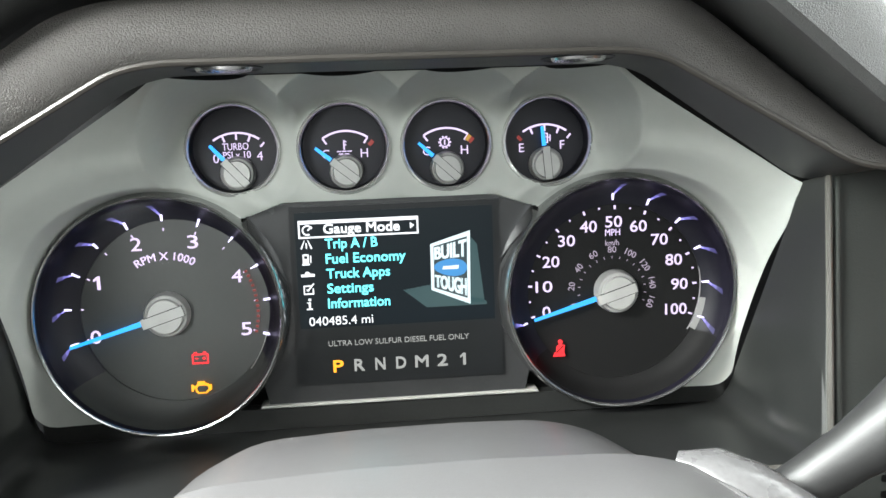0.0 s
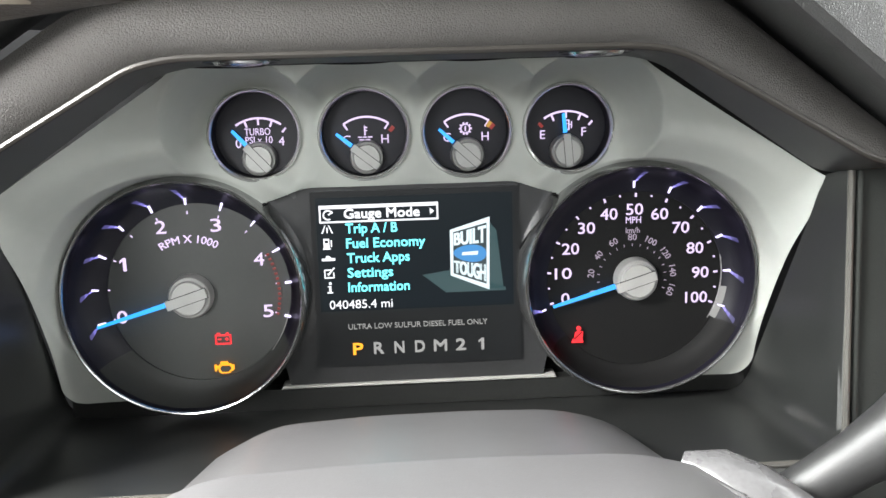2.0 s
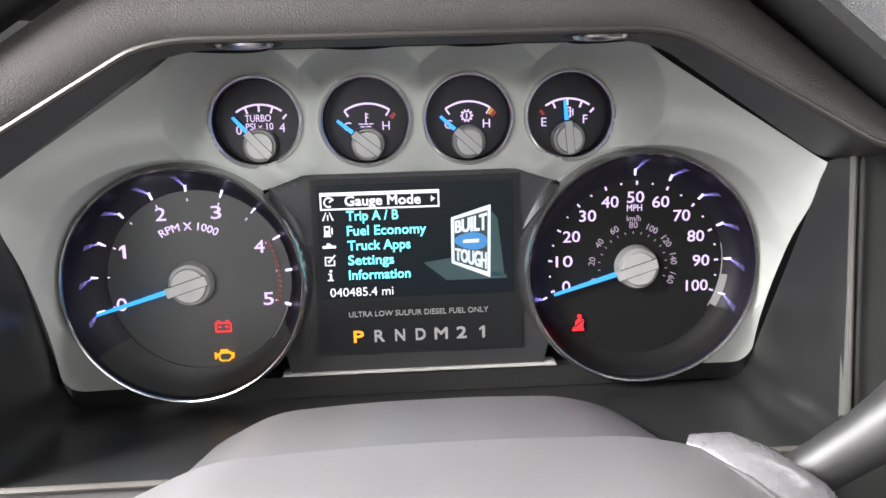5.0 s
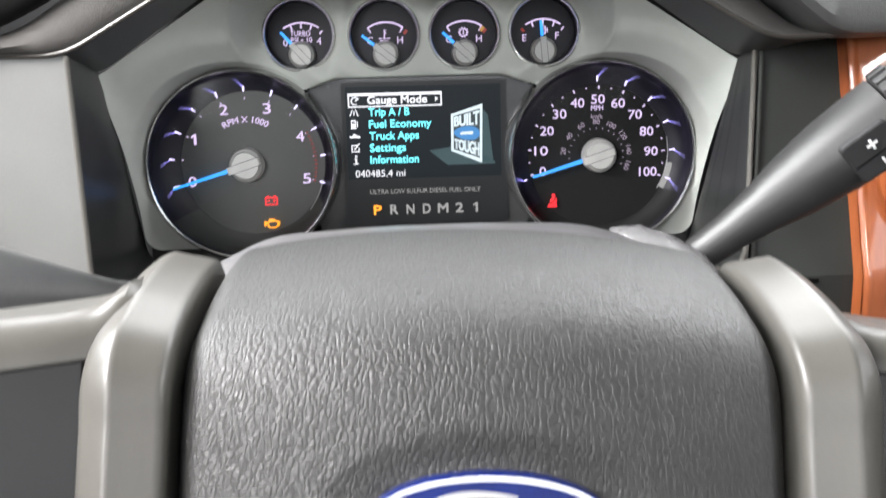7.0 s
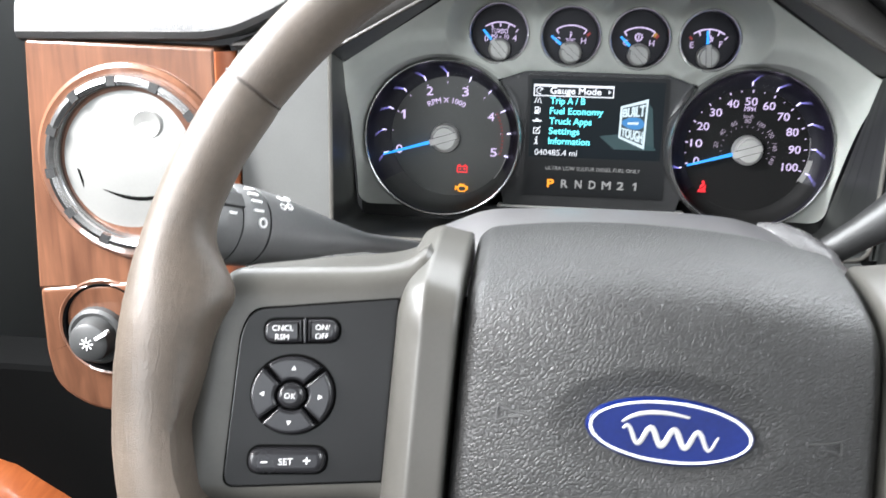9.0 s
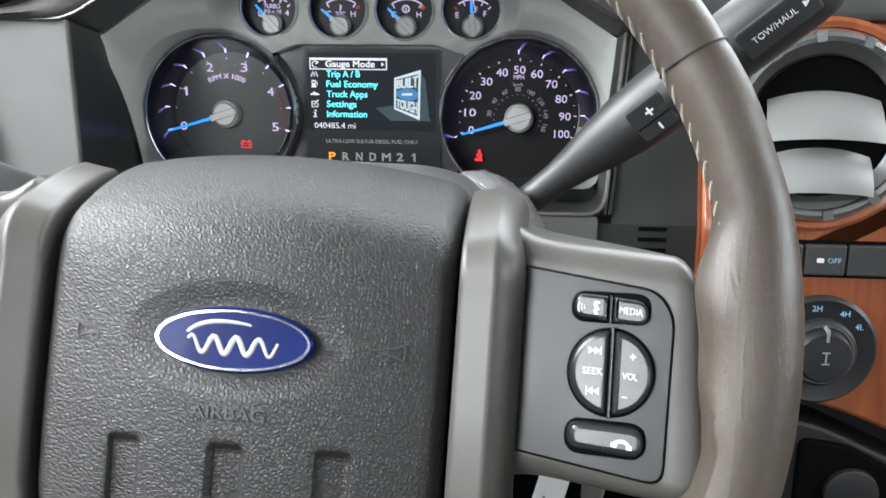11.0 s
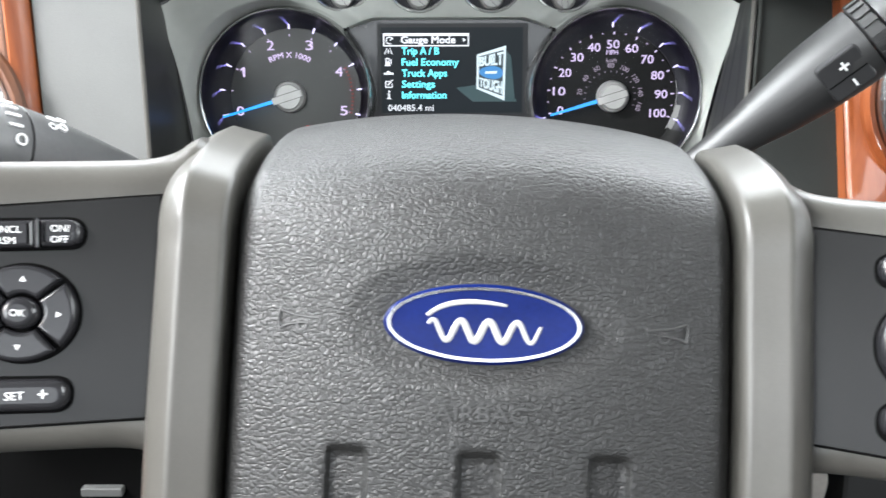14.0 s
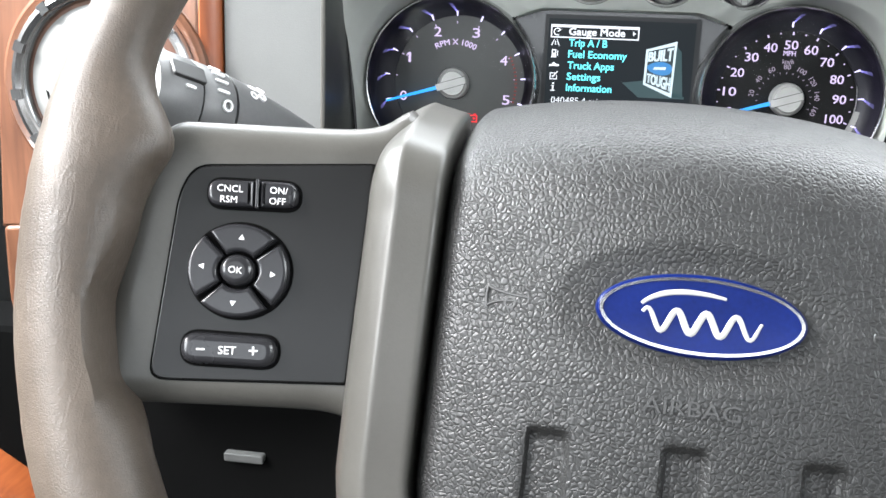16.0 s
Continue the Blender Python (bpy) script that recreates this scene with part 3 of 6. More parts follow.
lower = prism(rounded([(-0.3580, -0.107), (-0.3608, -0.153), (-0.3585, -0.180), (-0.3350, -0.1965), (-0.27, -0.200), (-0.2335, -0.190), (-0.2335, -0.0955), (-0.29, -0.0985)], [0.004, 0.004, 0.02, 0.03, 0.02, 0.01, 0.001, 0.02], 5), -0.02, 0.0118, 0.003, 3)
part("switch_bezel", shear(lower, lambda x, y: (y + 0.10) * 0.10), M_WOOD, trim, "leaning lower bezel")
part("vent_rim", lathe([(0.0615, 0.009), (0.0610, 0.0125), (0.0585, 0.0145), (0.055, 0.0135), (0.054, 0.009)], 64), M_WOOD, trim, "", at(-0.2875, -0.0215))
part("switch_rim", lathe([(0.0345, 0.004), (0.0340, 0.0095), (0.0325, 0.0112), (0.0308, 0.0105), (0.0303, 0.003)], 48), M_WOOD, trim, "", at(-0.314, -0.132))

trim2 = thing("wood_trim_panel", FASCIA, "red-brown varnished wood trim panel of the centre stack", "trim panel", "wood trim panels")
part("panel", prism(rounded([(0.250, 0.049), (0.250, -0.10), (0.2235, -0.10), (0.235, -0.165), (0.305, -0.1795), (0.365, -0.2055), (0.52, -0.25), (0.52, 0.049)], [0, 0, 0.002, 0.02, 0.03, 0.02, 0.01, 0.002], 5), -0.02, 0.010, 0.003, 3), M_WOODR, trim2)


def wood_side(i, j):
    """The panel's edge beside the hood, which rolls back with the side panel."""
    y = -0.102 + 0.151 * j
    x0 = 0.2150 + 0.0018 * (0.049 - y) / 0.149
    x = x0 + (0.258 - x0) * max(0.0, i - 0.12) / 0.88
    z = 0.0104 + (lean(x, y) + 0.0018) * max(0.0, min(1.0, (0.25 - x) / 0.03))
    if i < 0.12:
        k = 1 - i / 0.12
        x, z = x - 0.0 * k, z - 0.012 * k
    else:
        z -= 0.003 * max(0.0, 1 - (x - x0) / 0.003) ** 2
    return (x, y, z)


part("panel_side", sheet(wood_side, 50, 30), M_WOODR, trim2)
part("vent_rim", lathe([(0.061, 0.009), (0.0605, 0.0125), (0.058, 0.0145), (0.055, 0.0135), (0.054, 0.009)], 64), M_WOODR, trim2, "", at(0.278, -0.0078))


def vent_ring(parent, ro, ri):
    """A castellated chrome ring and the sloping bevel inside it."""
    part("chrome_ring", lathe([(ro, 0.009), (ro, 0.015), (ro - 0.0015, 0.0175), (ro - 0.004, 0.0185), (ro - 0.0065, 0.0165), (ro - 0.007, 0.012)], 72), M_SATIN, parent, "notched chrome ring")
    part("bevel_ring", lathe([(ro - 0.0065, 0.014), (ro - 0.0075, 0.0135), (ri + 0.001, 0.0105), (ri, 0.004)], 72), M_RING, parent, "sloping dark chrome bevel")
    for i in range(12):
        a = 8 + 30 * i
        part("notch", ring_band(ro - 0.0066, ro - 0.0008, 0.0130, 0.0187, a - 3.2, a + 3.2, 180), M_RING, parent, "dark notch in the ring")


vent = thing("air_vent", FASCIA @ at(-0.2875, -0.0215, 0.0), "round chrome-ringed dashboard air vent with a closed silver flap", "air vent", "dashboard air vents")
vent_ring(vent, 0.0548, 0.0455)
flap = part("flap", lathe([(0.0450, 0.008), (0.0445, 0.0098), (0.034, 0.0124), (0.020, 0.0140), (0.0, 0.0145)], 64), M_FLAP, vent, "closed silver vent flap", pose(0, 0, 0.0, 1, 2, 0))
part("finger_dimple", lathe([(0.0095, 0.0), (0.0085, 0.0008), (0.006, 0.0002), (0.0, -0.0004)], 24), M_FLAP, flap, "", at(0.011, 0.025, 0.0133))
slit = [(-0.020 + 0.046 * i / 16, -0.0165 - 0.0050 * math.sin(math.pi * i / 16)) for i in range(17)]
part("flap_slit", tube([(x, y, 0.0141 - 0.115 * (math.hypot(x, y) - 0.020)) for x, y in slit], [0.0002 + 0.0011 * math.sin(math.pi * i / 16) for i in range(17)], 8, flat=0.25), M_GAP, flap)
part("flap_tab", prism([(-0.036, -0.004), (-0.033, -0.016), (-0.0315, -0.006)], 0.009, 0.0123), M_GAP, flap)

vent2 = thing("air_vent", FASCIA @ at(0.278, -0.0078, 0.0), "round chrome-ringed dashboard air vent with open silver louvres", "air vent", "dashboard air vents")
vent_ring(vent2, 0.0540, 0.0385)
# a black disc closes the duct and stands for its inner shade
part("duct", lathe([(0.0, 0.0105), (0.0390, 0.0105), (0.0395, 0.012)], 64), M_GAP, vent2, "flat black disc painting the shade of the open duct")
for y, tilt, tall in ((0.0140, 38, 0.040), (-0.0180, 36, 0.036)):
    w = math.sqrt(max(0.0, 0.038 ** 2 - (abs(y) + 0.003) ** 2)) * 0.97
    blade = sheet(lambda i, j: ((i - 0.5) * 2 * w * (1 - 0.10 * j), (j - 0.5) * tall, -0.006 * (2 * j - 1) ** 2 - 0.004 * (2 * i - 1) ** 2), 24, 10)
    bmesh.ops.solidify(blade, geom=blade.faces[:], thickness=0.0012)
    part("louvre", blade, M_FLAP, vent2, "silver louvre blade", pose(0, y, 0.0165, -tilt, 0, 0))

switch = thing("headlamp_switch", FASCIA @ at(-0.314, -0.132, 0.0006), "black rotary headlamp switch with a grey knob", "light switch")
part("well", lathe([(0.0305, 0.004), (0.0302, 0.0115), (0.0285, 0.0105), (0.0270, 0.0062), (0.0, 0.0058)], 48), M_GAP, switch, "deep black well")
knob = part("knob", lathe([(0.0195, 0.0055), (0.019, 0.014), (0.017, 0.0158), (0.0145, 0.015), (0.0138, 0.020), (0.0128, 0.0255), (0.0108, 0.027), (0.0, 0.0275)], 40), M_DARK, switch, "ribbed grey knob", at(-0.006, -0.005))
part("pointer", prism(pill(0.007, -0.0012, 0.0165, 0.0012), 0.0235, 0.0282), M_WHITE, knob, "", at(0, 0, 0, 32))
for i in range(8):
    x, y = spot(0.0032, 45 * i)
    part("lamp_ray", bar(x * 0.8, y * 0.8, x * 1.35, y * 1.35, 0.0007, 0.0270, 0.0280), M_WHITE, knob)
part("lamp_symbol", ring_band(0.0012, 0.0020, 0.0270, 0.0280), M_WHITE, knob)
part("off_mark", ring_band(0.0013, 0.0022, 0.0052, 0.0066), M_WHITE, switch, "", at(0.000, 0.0195))
part("park_mark", prism(rounded(box2(-0.002, -0.0018, 0.002, 0.0018), 0.0005), 0.0050, 0.0066), G_YELLOW, switch, "", at(-0.016, 0.0155))

row = thing("switch_row", FASCIA @ at(-0.0115, 0.002, 0.0), "row of flat dark-grey push switches in the wood trim", "switch")
part("frame", prism(rounded(box2(0.262, -0.0985, 0.343, -0.076), 0.002), 0.0, 0.0115, 0.001), M_GAP, row)
for i, (x0, x1) in enumerate(((0.264, 0.2865), (0.2875, 0.3112), (0.3122, 0.341))):
    b = part("push_switch", prism(rounded(box2(x0, -0.0965, x1, -0.078), 0.0015), 0.006, 0.0145, 0.0012), M_DARK, row)
    if i == 1:
        word("OFF", 0.0044, M_ICEMARK, b, 0.3045, -0.0872, 0.0145)
        part("skid_symbol", prism(rounded(box2(0.2945, -0.0885, 0.2985, -0.0858), 0.0006), 0.0135, 0.0148), M_WHITE, b)

drive = thing("drive_selector_knob", FASCIA @ at(0.2905, -0.1415, 0.0), "round black four-wheel-drive selector knob in the wood trim", "selector knob")
part("bezel", lathe([(0.0345, 0.004), (0.0342, 0.012), (0.032, 0.0145), (0.030, 0.0135), (0.0, 0.0125)], 48), M_CONSOLE, drive)
dk = part("knob", lathe([(0.021, 0.0125), (0.0205, 0.018), (0.019, 0.0195), (0.0165, 0.0185), (0.016, 0.024), (0.0145, 0.026), (0.0, 0.0265)], 40), M_BLACK, drive, "dark grey knob")
part("knob_edge", ring_band(0.0172, 0.0186, 0.018, 0.0200, n=48), M_GREY, dk, "grey ring along the knob's edge")
part("pointer", prism(pill(-0.0009, 0.010, 0.0009, 0.018), 0.019, 0.0266), M_GREYMARK, dk)
for s, y in ((1, 0.0022), (-1, -0.0022)):
    part("axle_mark", bar(-0.0022, y * 1.6, 0.0022, y * 1.6, 0.0008, 0.0262, 0.0270), M_GREYMARK, dk)
part("axle_mark", bar(0, -0.0035, 0, 0.0035, 0.0008, 0.0262, 0.0270), M_GREYMARK, dk)
for s, a in (("2H", 98), ("4H", 62), ("4L", 36)):
    x, y = spot(0.0268, a)
    word(s, 0.0050, M_ICEMARK, drive, x, y, 0.0137)

console = thing("lower_console", FASCIA, "dark lower centre console with a round power outlet", "console")
part("panel", prism(rounded([(0.235, -0.40), (0.60, -0.40), (0.60, -0.262), (0.36, -0.222), (0.30, -0.195), (0.235, -0.182)], 0.01), -0.03, 0.002, 0.003), M_CONSOLE, console)
part("outlet_frame", prism(rounded([(0.288, -0.268), (0.362, -0.272), (0.366, -0.232), (0.318, -0.207), (0.288, -0.203)], 0.008), 0.0, 0.007, 0.002), M_GAP, console)
part("outlet_cap", lathe([(0.017, 0.006), (0.0165, 0.010), (0.0145, 0.011), (0.0, 0.0105)], 32), M_CONSOLE, console, "round cap", at(0.322, -0.238))
part("tray_edge", prism(rounded(box2(0.335, -0.30, 0.60, -0.2875), 0.003), 0.0, 0.03, 0.003), M_GREY, console, "grey tray edge")

# ---- steering column, stalks and key ----
column = thing("steering_column", pose(0, 0, 0), "charcoal moulded steering column shroud behind the wheel", "steering column")


def shroud_line(y, s=1.0, down=0.0):
    z = 0.786 + (0.33 - y) * 0.25 - down
    pts = [(-0.118 * s, z - 0.13), (-0.114 * s, z - 0.045), (-0.098 * s, z - 0.020), (-0.066 * s, z - 0.0045), (-0.02, z - 0.0020), (0.02, z - 0.0017), (0.062 * s, z - 0.0030), (0.086 * s, z - 0.010), (0.116 * s, z - 0.032), (0.124 * s, z - 0.06), (0.126 * s, z - 0.13)]
    return corners([(x, y, w) for x, w in pts], 0.01, 3)


part("shroud", loft([shroud_line(y, s, d) for y, s, d in ((0.215, 0.66, 0.034), (0.25, 0.76, 0.016), (0.275, 0.88, 0.005), (0.30, 0.97, 0.001), (0.318, 1.0, 0.0))] + [[p + Vector((0, 0.009, -0.002)) for p in shroud_line(0.320)], [p + Vector((0, 0.011, -0.01)) for p in shroud_line(0.322, 0.97)], [p + Vector((0, 0.0, -0.016)) for p in shroud_line(0.42, 0.9)]]), M_SHROUD, column, "moulded upper shroud")
boot = [(0.078, 0.335, 0.7770), (0.087, 0.330, 0.7765), (0.096, 0.322, 0.7745), (0.105, 0.311, 0.7705), (0.114, 0.299, 0.7600), (0.119, 0.288, 0.7440)]
part("lever_collar", tube(boot, [0.003, 0.0085, 0.0100, 0.0105, 0.0100, 0.007], 18, flat=0.50), M_COLLAR, column, "creased shiny boot at the foot of the gear lever")
part("collar_ridge", tube([(x - 0.0085, y - 0.0075, z + 0.0030) for x, y, z in boot[1:5]], [0.0006, 0.0011, 0.0011, 0.0006], 8), M_SHROUD, column, "bright raised ridge beside the boot")

stalk = thing("turn_signal_stalk", pose(0, 0, 0), "dark grey turn signal and wiper stalk with white marks", "stalk")
A, B = Vector((-0.094, 0.381, 0.730)), Vector((-0.221, 0.185, 0.834))


def on_stalk(t):
    return A.lerp(B, t)


part("lever", tube([on_stalk(t) for t in (0, 0.30, 0.40, 0.50, 0.59, 0.643)], [0.0050, 0.0052, 0.0088, 0.0135, 0.0172, 0.0186], 28), M_STALK, stalk)
part("wiper_ring", tube([on_stalk(t) for t in (0.646, 0.652, 0.703, 0.709)], [0.0182, 0.0188, 0.0191, 0.0186], 28), M_STALK, stalk, "turning wiper ring")
part("end_knob", tube([on_stalk(t) for t in (0.712, 0.718, 0.765, 0.785, 0.793)], [0.0186, 0.0191, 0.0191, 0.0178, 0.0125], 28), M_STALK, stalk, "ribbed end knob")
d = (B - A).normalized()
side_ = d.cross(Vector((0, 0, 1))).normalized()
up_ = side_.cross(d)
eye_side = (-side_ if side_.y > 0 else side_)
for t0, ang, ln in ((0.668, 17, 0.0035), (0.664, 33, 0.0060), (0.663, 47, 0.0062), (0.663, 60, 0.0062), (0.663, 73, 0.0055), (0.728, 25, 0.0045)):
    n_ = eye_side * math.cos(radians(ang)) + up_ * math.sin(radians(ang))
    t_ = d.cross(n_)
    c = on_stalk(t0) + n_ * 0.0191
    q = Matrix((d, t_, n_)).transposed().to_4x4()
    q.translation = c
    if ang == 17:
        part("dial_mark", ring_band(0.0015, 0.0024, -0.001, 0.0006), M_WHITE, stalk, "white ring mark", q)
    else:
        part("dial_mark", prism(pill(0, -0.0006, ln, 0.0006), -0.001, 0.0005), M_WHITE, stalk, "white bar mark", q)
part("rocker", prism(rounded([(-0.0075, -0.0036), (0.0075, -0.0036), (0.0075, 0.0036), (-0.0075, 0.0036)], 0.0012), -0.004, 0.0012, 0.0006), M_LEVER, stalk, "dark rocker in the end knob", Matrix.Translation(on_stalk(0.738) + (eye_side * 0.72 + up_ * 0.69) * 0.0190) @ Matrix((d, d.cross(eye_side * 0.72 + up_ * 0.69), eye_side * 0.72 + up_ * 0.69)).transposed().to_4x4())
for t0, ang, r_ in ((0.594, 50, 0.0173), (0.586, 70, 0.0171)):
    n_ = eye_side * math.cos(radians(ang)) + up_ * math.sin(radians(ang))
    q = Matrix((d, d.cross(n_), n_)).transposed().to_4x4()
    q.translation = on_stalk(t0) + n_ * r_
    sm = bmesh.new()
    ring_band(0.0011, 0.0019, -0.002, 0.0005, cx=0.0024, bm=sm)
    ring_band(0.0011, 0.0019, -0.002, 0.0005, cx=-0.0024, cy=0.0006, bm=sm)
    part("wash_symbol", sm, M_WHITE, stalk, "white washer symbol", q)

lever = thing("gear_shift_lever", pose(0, 0, 0), "black column gear lever with plus and minus buttons", "gear lever")
P0, P1 = Vector((0.119, 0.330, 0.769)), Vector((0.244, 0.306, 0.884))
ld = (P1 - P0).normalized()


def on_lever(t):
    return P0.lerp(P1, t)


part("stem", tube([on_lever(t) for t in (-0.20, 0.0, 0.08, 0.16, 0.26, 0.36, 0.45, 0.52)], [0.0080, 0.0080, 0.0086, 0.0106, 0.0140, 0.0162, 0.0170, 0.0172], 28), M_LEVER, lever)
part("grip_ring", tube([on_lever(t) for t in (0.525, 0.53, 0.565, 0.57)], [0.0166, 0.0174, 0.0174, 0.0166], 28), M_LEVER, lever, "notched grip ring")
for i in range(14):
    a = radians(-20 + 220 * i / 13)
    c = on_lever(0.548)
    ring_x = (Vector((0, -1, 0)) - ld * ld.dot(Vector((0, -1, 0)))).normalized()
    ring_y = ld.cross(ring_x)
    nn = ring_x * math.sin(a) + ring_y * math.cos(a)
    q = Matrix((ld.cross(nn) * -1, ld, nn)).transposed().to_4x4()
    if q.determinant() < 0:
        q = Matrix((ld.cross(nn), ld, nn)).transposed().to_4x4()
    q.translation = c + nn * 0.0172
    part("rib", prism(rounded(box2(-0.0013, -0.0034, 0.0013, 0.0034), 0.0006, 2), -0.001, 0.0011), M_LEVER, lever, "", q)
part("grip", tube([on_lever(t) for t in (0.575, 0.59, 0.80, 0.95, 0.985, 1.0)], [0.0168, 0.0174, 0.0172, 0.0168, 0.0156, 0.0130], 28), M_LEVER, lever, "grip end")
ln_ = Vector((0, -1, 0)) - ld * ld.dot(Vector((0, -1, 0)))
ln_.normalize()
lt = ln_.cross(ld)


def lever_m(t, off, lift):
    q = Matrix((lt * -1, ld, ln_)).transposed().to_4x4() if (lt * -1).cross(ld).dot(ln_) > 0 else Matrix((lt, ld, ln_)).transposed().to_4x4()
    q.translation = on_lever(t) + ln_ * lift
    return q @ Matrix.Translation((off, 0, 0))


pl = part("button_plate", prism(rounded(box2(-0.0095, -0.010, 0.0095, 0.010), 0.003), -0.006, 0.0012, 0.001), M_BLACK, lever, "black plus and minus rocker", lever_m(0.435, 0.0, 0.0157))
part("plus_mark", prism([(-0.0022, -0.0005), (-0.0005, -0.0005), (-0.0005, -0.0022), (0.0005, -0.0022), (0.0005, -0.0005), (0.0022, -0.0005), (0.0022, 0.0005), (0.0005, 0.0005), (0.0005, 0.0022), (-0.0005, 0.0022), (-0.0005, 0.0005), (-0.0022, 0.0005)], 0.0006, 0.0016), M_WHITE, pl, "", at(-0.0035, 0.001))
part("minus_mark", prism(box2(-0.0018, -0.0005, 0.0018, 0.0005), 0.0006, 0.0016), M_WHITE, pl, "", at(0.0055, 0.001))
part("button_split", prism(box2(-0.0003, -0.009, 0.0003, 0.009), 0.0006, 0.0014), M_GAP, pl, "", at(0.0015, 0))
tip = part("tow_button", prism(rounded(box2(-0.0075, -0.019, 0.0075, 0.019), 0.003), -0.006, 0.001, 0.001), M_BLACK, lever, "", lever_m(0.84, 0.0, 0.0162))
word("TOW/HAUL", 0.0042, M_WHITE, tip, 0.0, -0.002, 0.001, rz=90)
part("arrow_mark", prism([(-0.0014, 0.0125), (0.0014, 0.0125), (0.0, 0.0155)], 0.0005, 0.0014), M_WHITE, tip)

key = thing("ignition_key", pose(0.141, 0.226, 0.680), "worn metal key hanging in the ignition lock", "key")
part("lock", lathe([(0.013, -0.02), (0.013, 0.004), (0.010, 0.006), (0.0, 0.006)], 24), M_GAP, key, "", pose(0, 0.01, 0.0, 60, 30, 0))
part("bow", prism(rounded([(-0.002, -0.026), (0.007, -0.029), (0.009, -0.012), (0.004, 0.0), (-0.003, -0.004)], 0.004), -0.001, 0.0012, 0.0005), M_KEY, key, "", pose(0.004, -0.004, 0.002, 75, 0, -20))
part("blade", prism(rounded([(0.002, -0.044), (0.014, -0.050), (0.016, -0.044), (0.006, -0.034)], 0.001), -0.001, 0.001), M_KEY, key, "", pose(0.004, -0.004, 0.002, 75, 0, -20))
tag = thing("key_tag", pose(0.130, 0.222, 0.671, 60, 0, 0) @ pose(0, 0, 0, 0, 0, -17), "white card key tag with illegible print hanging on a string", "tag")
part("card", prism(rounded([(-0.007, -0.062), (0.007, -0.062), (0.007, -0.002), (0.004, 0.0), (-0.004, 0.0), (-0.007, -0.002)], 0.001), -0.0004, 0.0004), M_TAG, tag)
part("string", tube([(0, -0.001, 0.0005), (0.001, 0.006, 0.001), (0.002, 0.012, -0.001)], [0.0006] * 3, 6), M_WHITE, tag)
for i, (x, w) in enumerate(((-0.0020, 0.018), (0.0010, 0.014))):
    part("print_bar", prism(box2(x - 0.0006, -0.032, x + 0.0006, -0.032 + w), 0.0003, 0.0006), M_GREYMARK, tag)

# ---- steering wheel ----
wheel = thing("steering_wheel", WHEEL, "brown leather-wrapped steering wheel with black spokes and airbag cover", "steering wheel")
RC, RR, RT, RZ = Vector((-0.0045, 0.0085)), 0.1793, 0.0164, 0.010


def ramp(t, lo, hi):
    t = max(0.0, min(1.0, (t - lo) / (hi - lo)))
    return t * t * (3 - 2 * t)


def rim_slim(a):
    """How much slimmer the rim is above the spokes than over its top."""
    a = a % 360
    return 0.25 * ramp(a, 3, 15) * (1 - ramp(a, 64, 96)) + 0.28 * ramp(a, 104, 126) * (1 - ramp(a, 165, 177))


def rim_tube(a):
    return RT * (1 - rim_slim(a))


def rim_middle(a):
    """Radius of the rim's middle line: its outer edge stays a true circle."""
    return RR + RT * rim_slim(a)


def rim_mesh():
    bm = bmesh.new()
    n, k = 360, 32
    rings = []
    for i in range(n):
        deg = 360 * i / n
        a = radians(deg)
        t = rim_tube(deg)
        seam = min(abs((deg - s + 180) % 360 - 180) for s in (148, 32, 212, 328))
        t *= 1 - 0.035 * math.exp(-(seam / 0.8) ** 2)
        ring = []
        for j in range(k):
            b = 2 * math.pi * j / k
            root = min(abs((deg - s + 180) % 360 - 180) for s in (-18, 198))
            web = math.exp(-(root / 3.0) ** 2) * max(0, -math.cos(b)) ** 1.5
            top = min(abs((deg - s + 180) % 360 - 180) for s in (9, 171))
            gore = math.exp(-(top / 4.5) ** 2) * max(0, -math.cos(b)) ** 1.2
            r = rim_middle(deg) + t * math.cos(b) - 0.0035 * web - (0.0095 if 90 < deg < 270 else 0.0040) * gore
            p = Vector((RC.x + r * math.cos(a), RC.y + r * math.sin(a), RZ + 1.03 * t * math.sin(b) - 0.003 * web - 0.002 * gore))
            # the leather tucks in round the outer end of each spoke housing
            lim = (0.1752 if p.x < 0 else 0.1646) - 0.055 * (max(-0.045, min(p.y, 0.036)) + 0.045)
            lim = min(lim, math.sqrt(max(0.0, 0.1644 ** 2 - (p.y - 0.010) ** 2)) + (0.0112 if p.x < 0 else 0.0035))
            lim -= 0.0015 + 0.0045 * max(0.0, min(1.0, (p.y + 0.015) / 0.030))
            tuck = max(0.0, min(1.0, (p.y + 0.056) / 0.018, (0.030 - p.y) / 0.020))
            tuck = tuck * tuck * (3 - 2 * tuck)
            if tuck > 0 and abs(p.x) < lim:
                p.x += math.copysign((lim - abs(p.x)) * tuck, p.x)
            near = min(abs((deg - s + 180) % 360 - 180) for s in (0, 180))
            fold = math.exp(-(near / 26) ** 2) * max(0, math.sin(b + 0.6))
            w = fold * 0.0004 * math.sin(deg * 2.1 + 6 * b + 5 * noise.noise(p * 60)) * noise.noise(p * 50)
            w += noise.noise(p * 38) * 0.0004 + noise.noise(p * 90) * 0.0002
            ring.append(bm.verts.new(p + Vector((math.cos(a) * math.cos(b), math.sin(a) * math.cos(b), math.sin(b))) * w))
        rings.append(ring)
    for i in range(n):
        a, b = rings[i], rings[(i + 1) % n]
        for j in range(k):
            bm.faces.new((a[j], b[j], b[(j + 1) % k], a[(j + 1) % k]))
    return bm


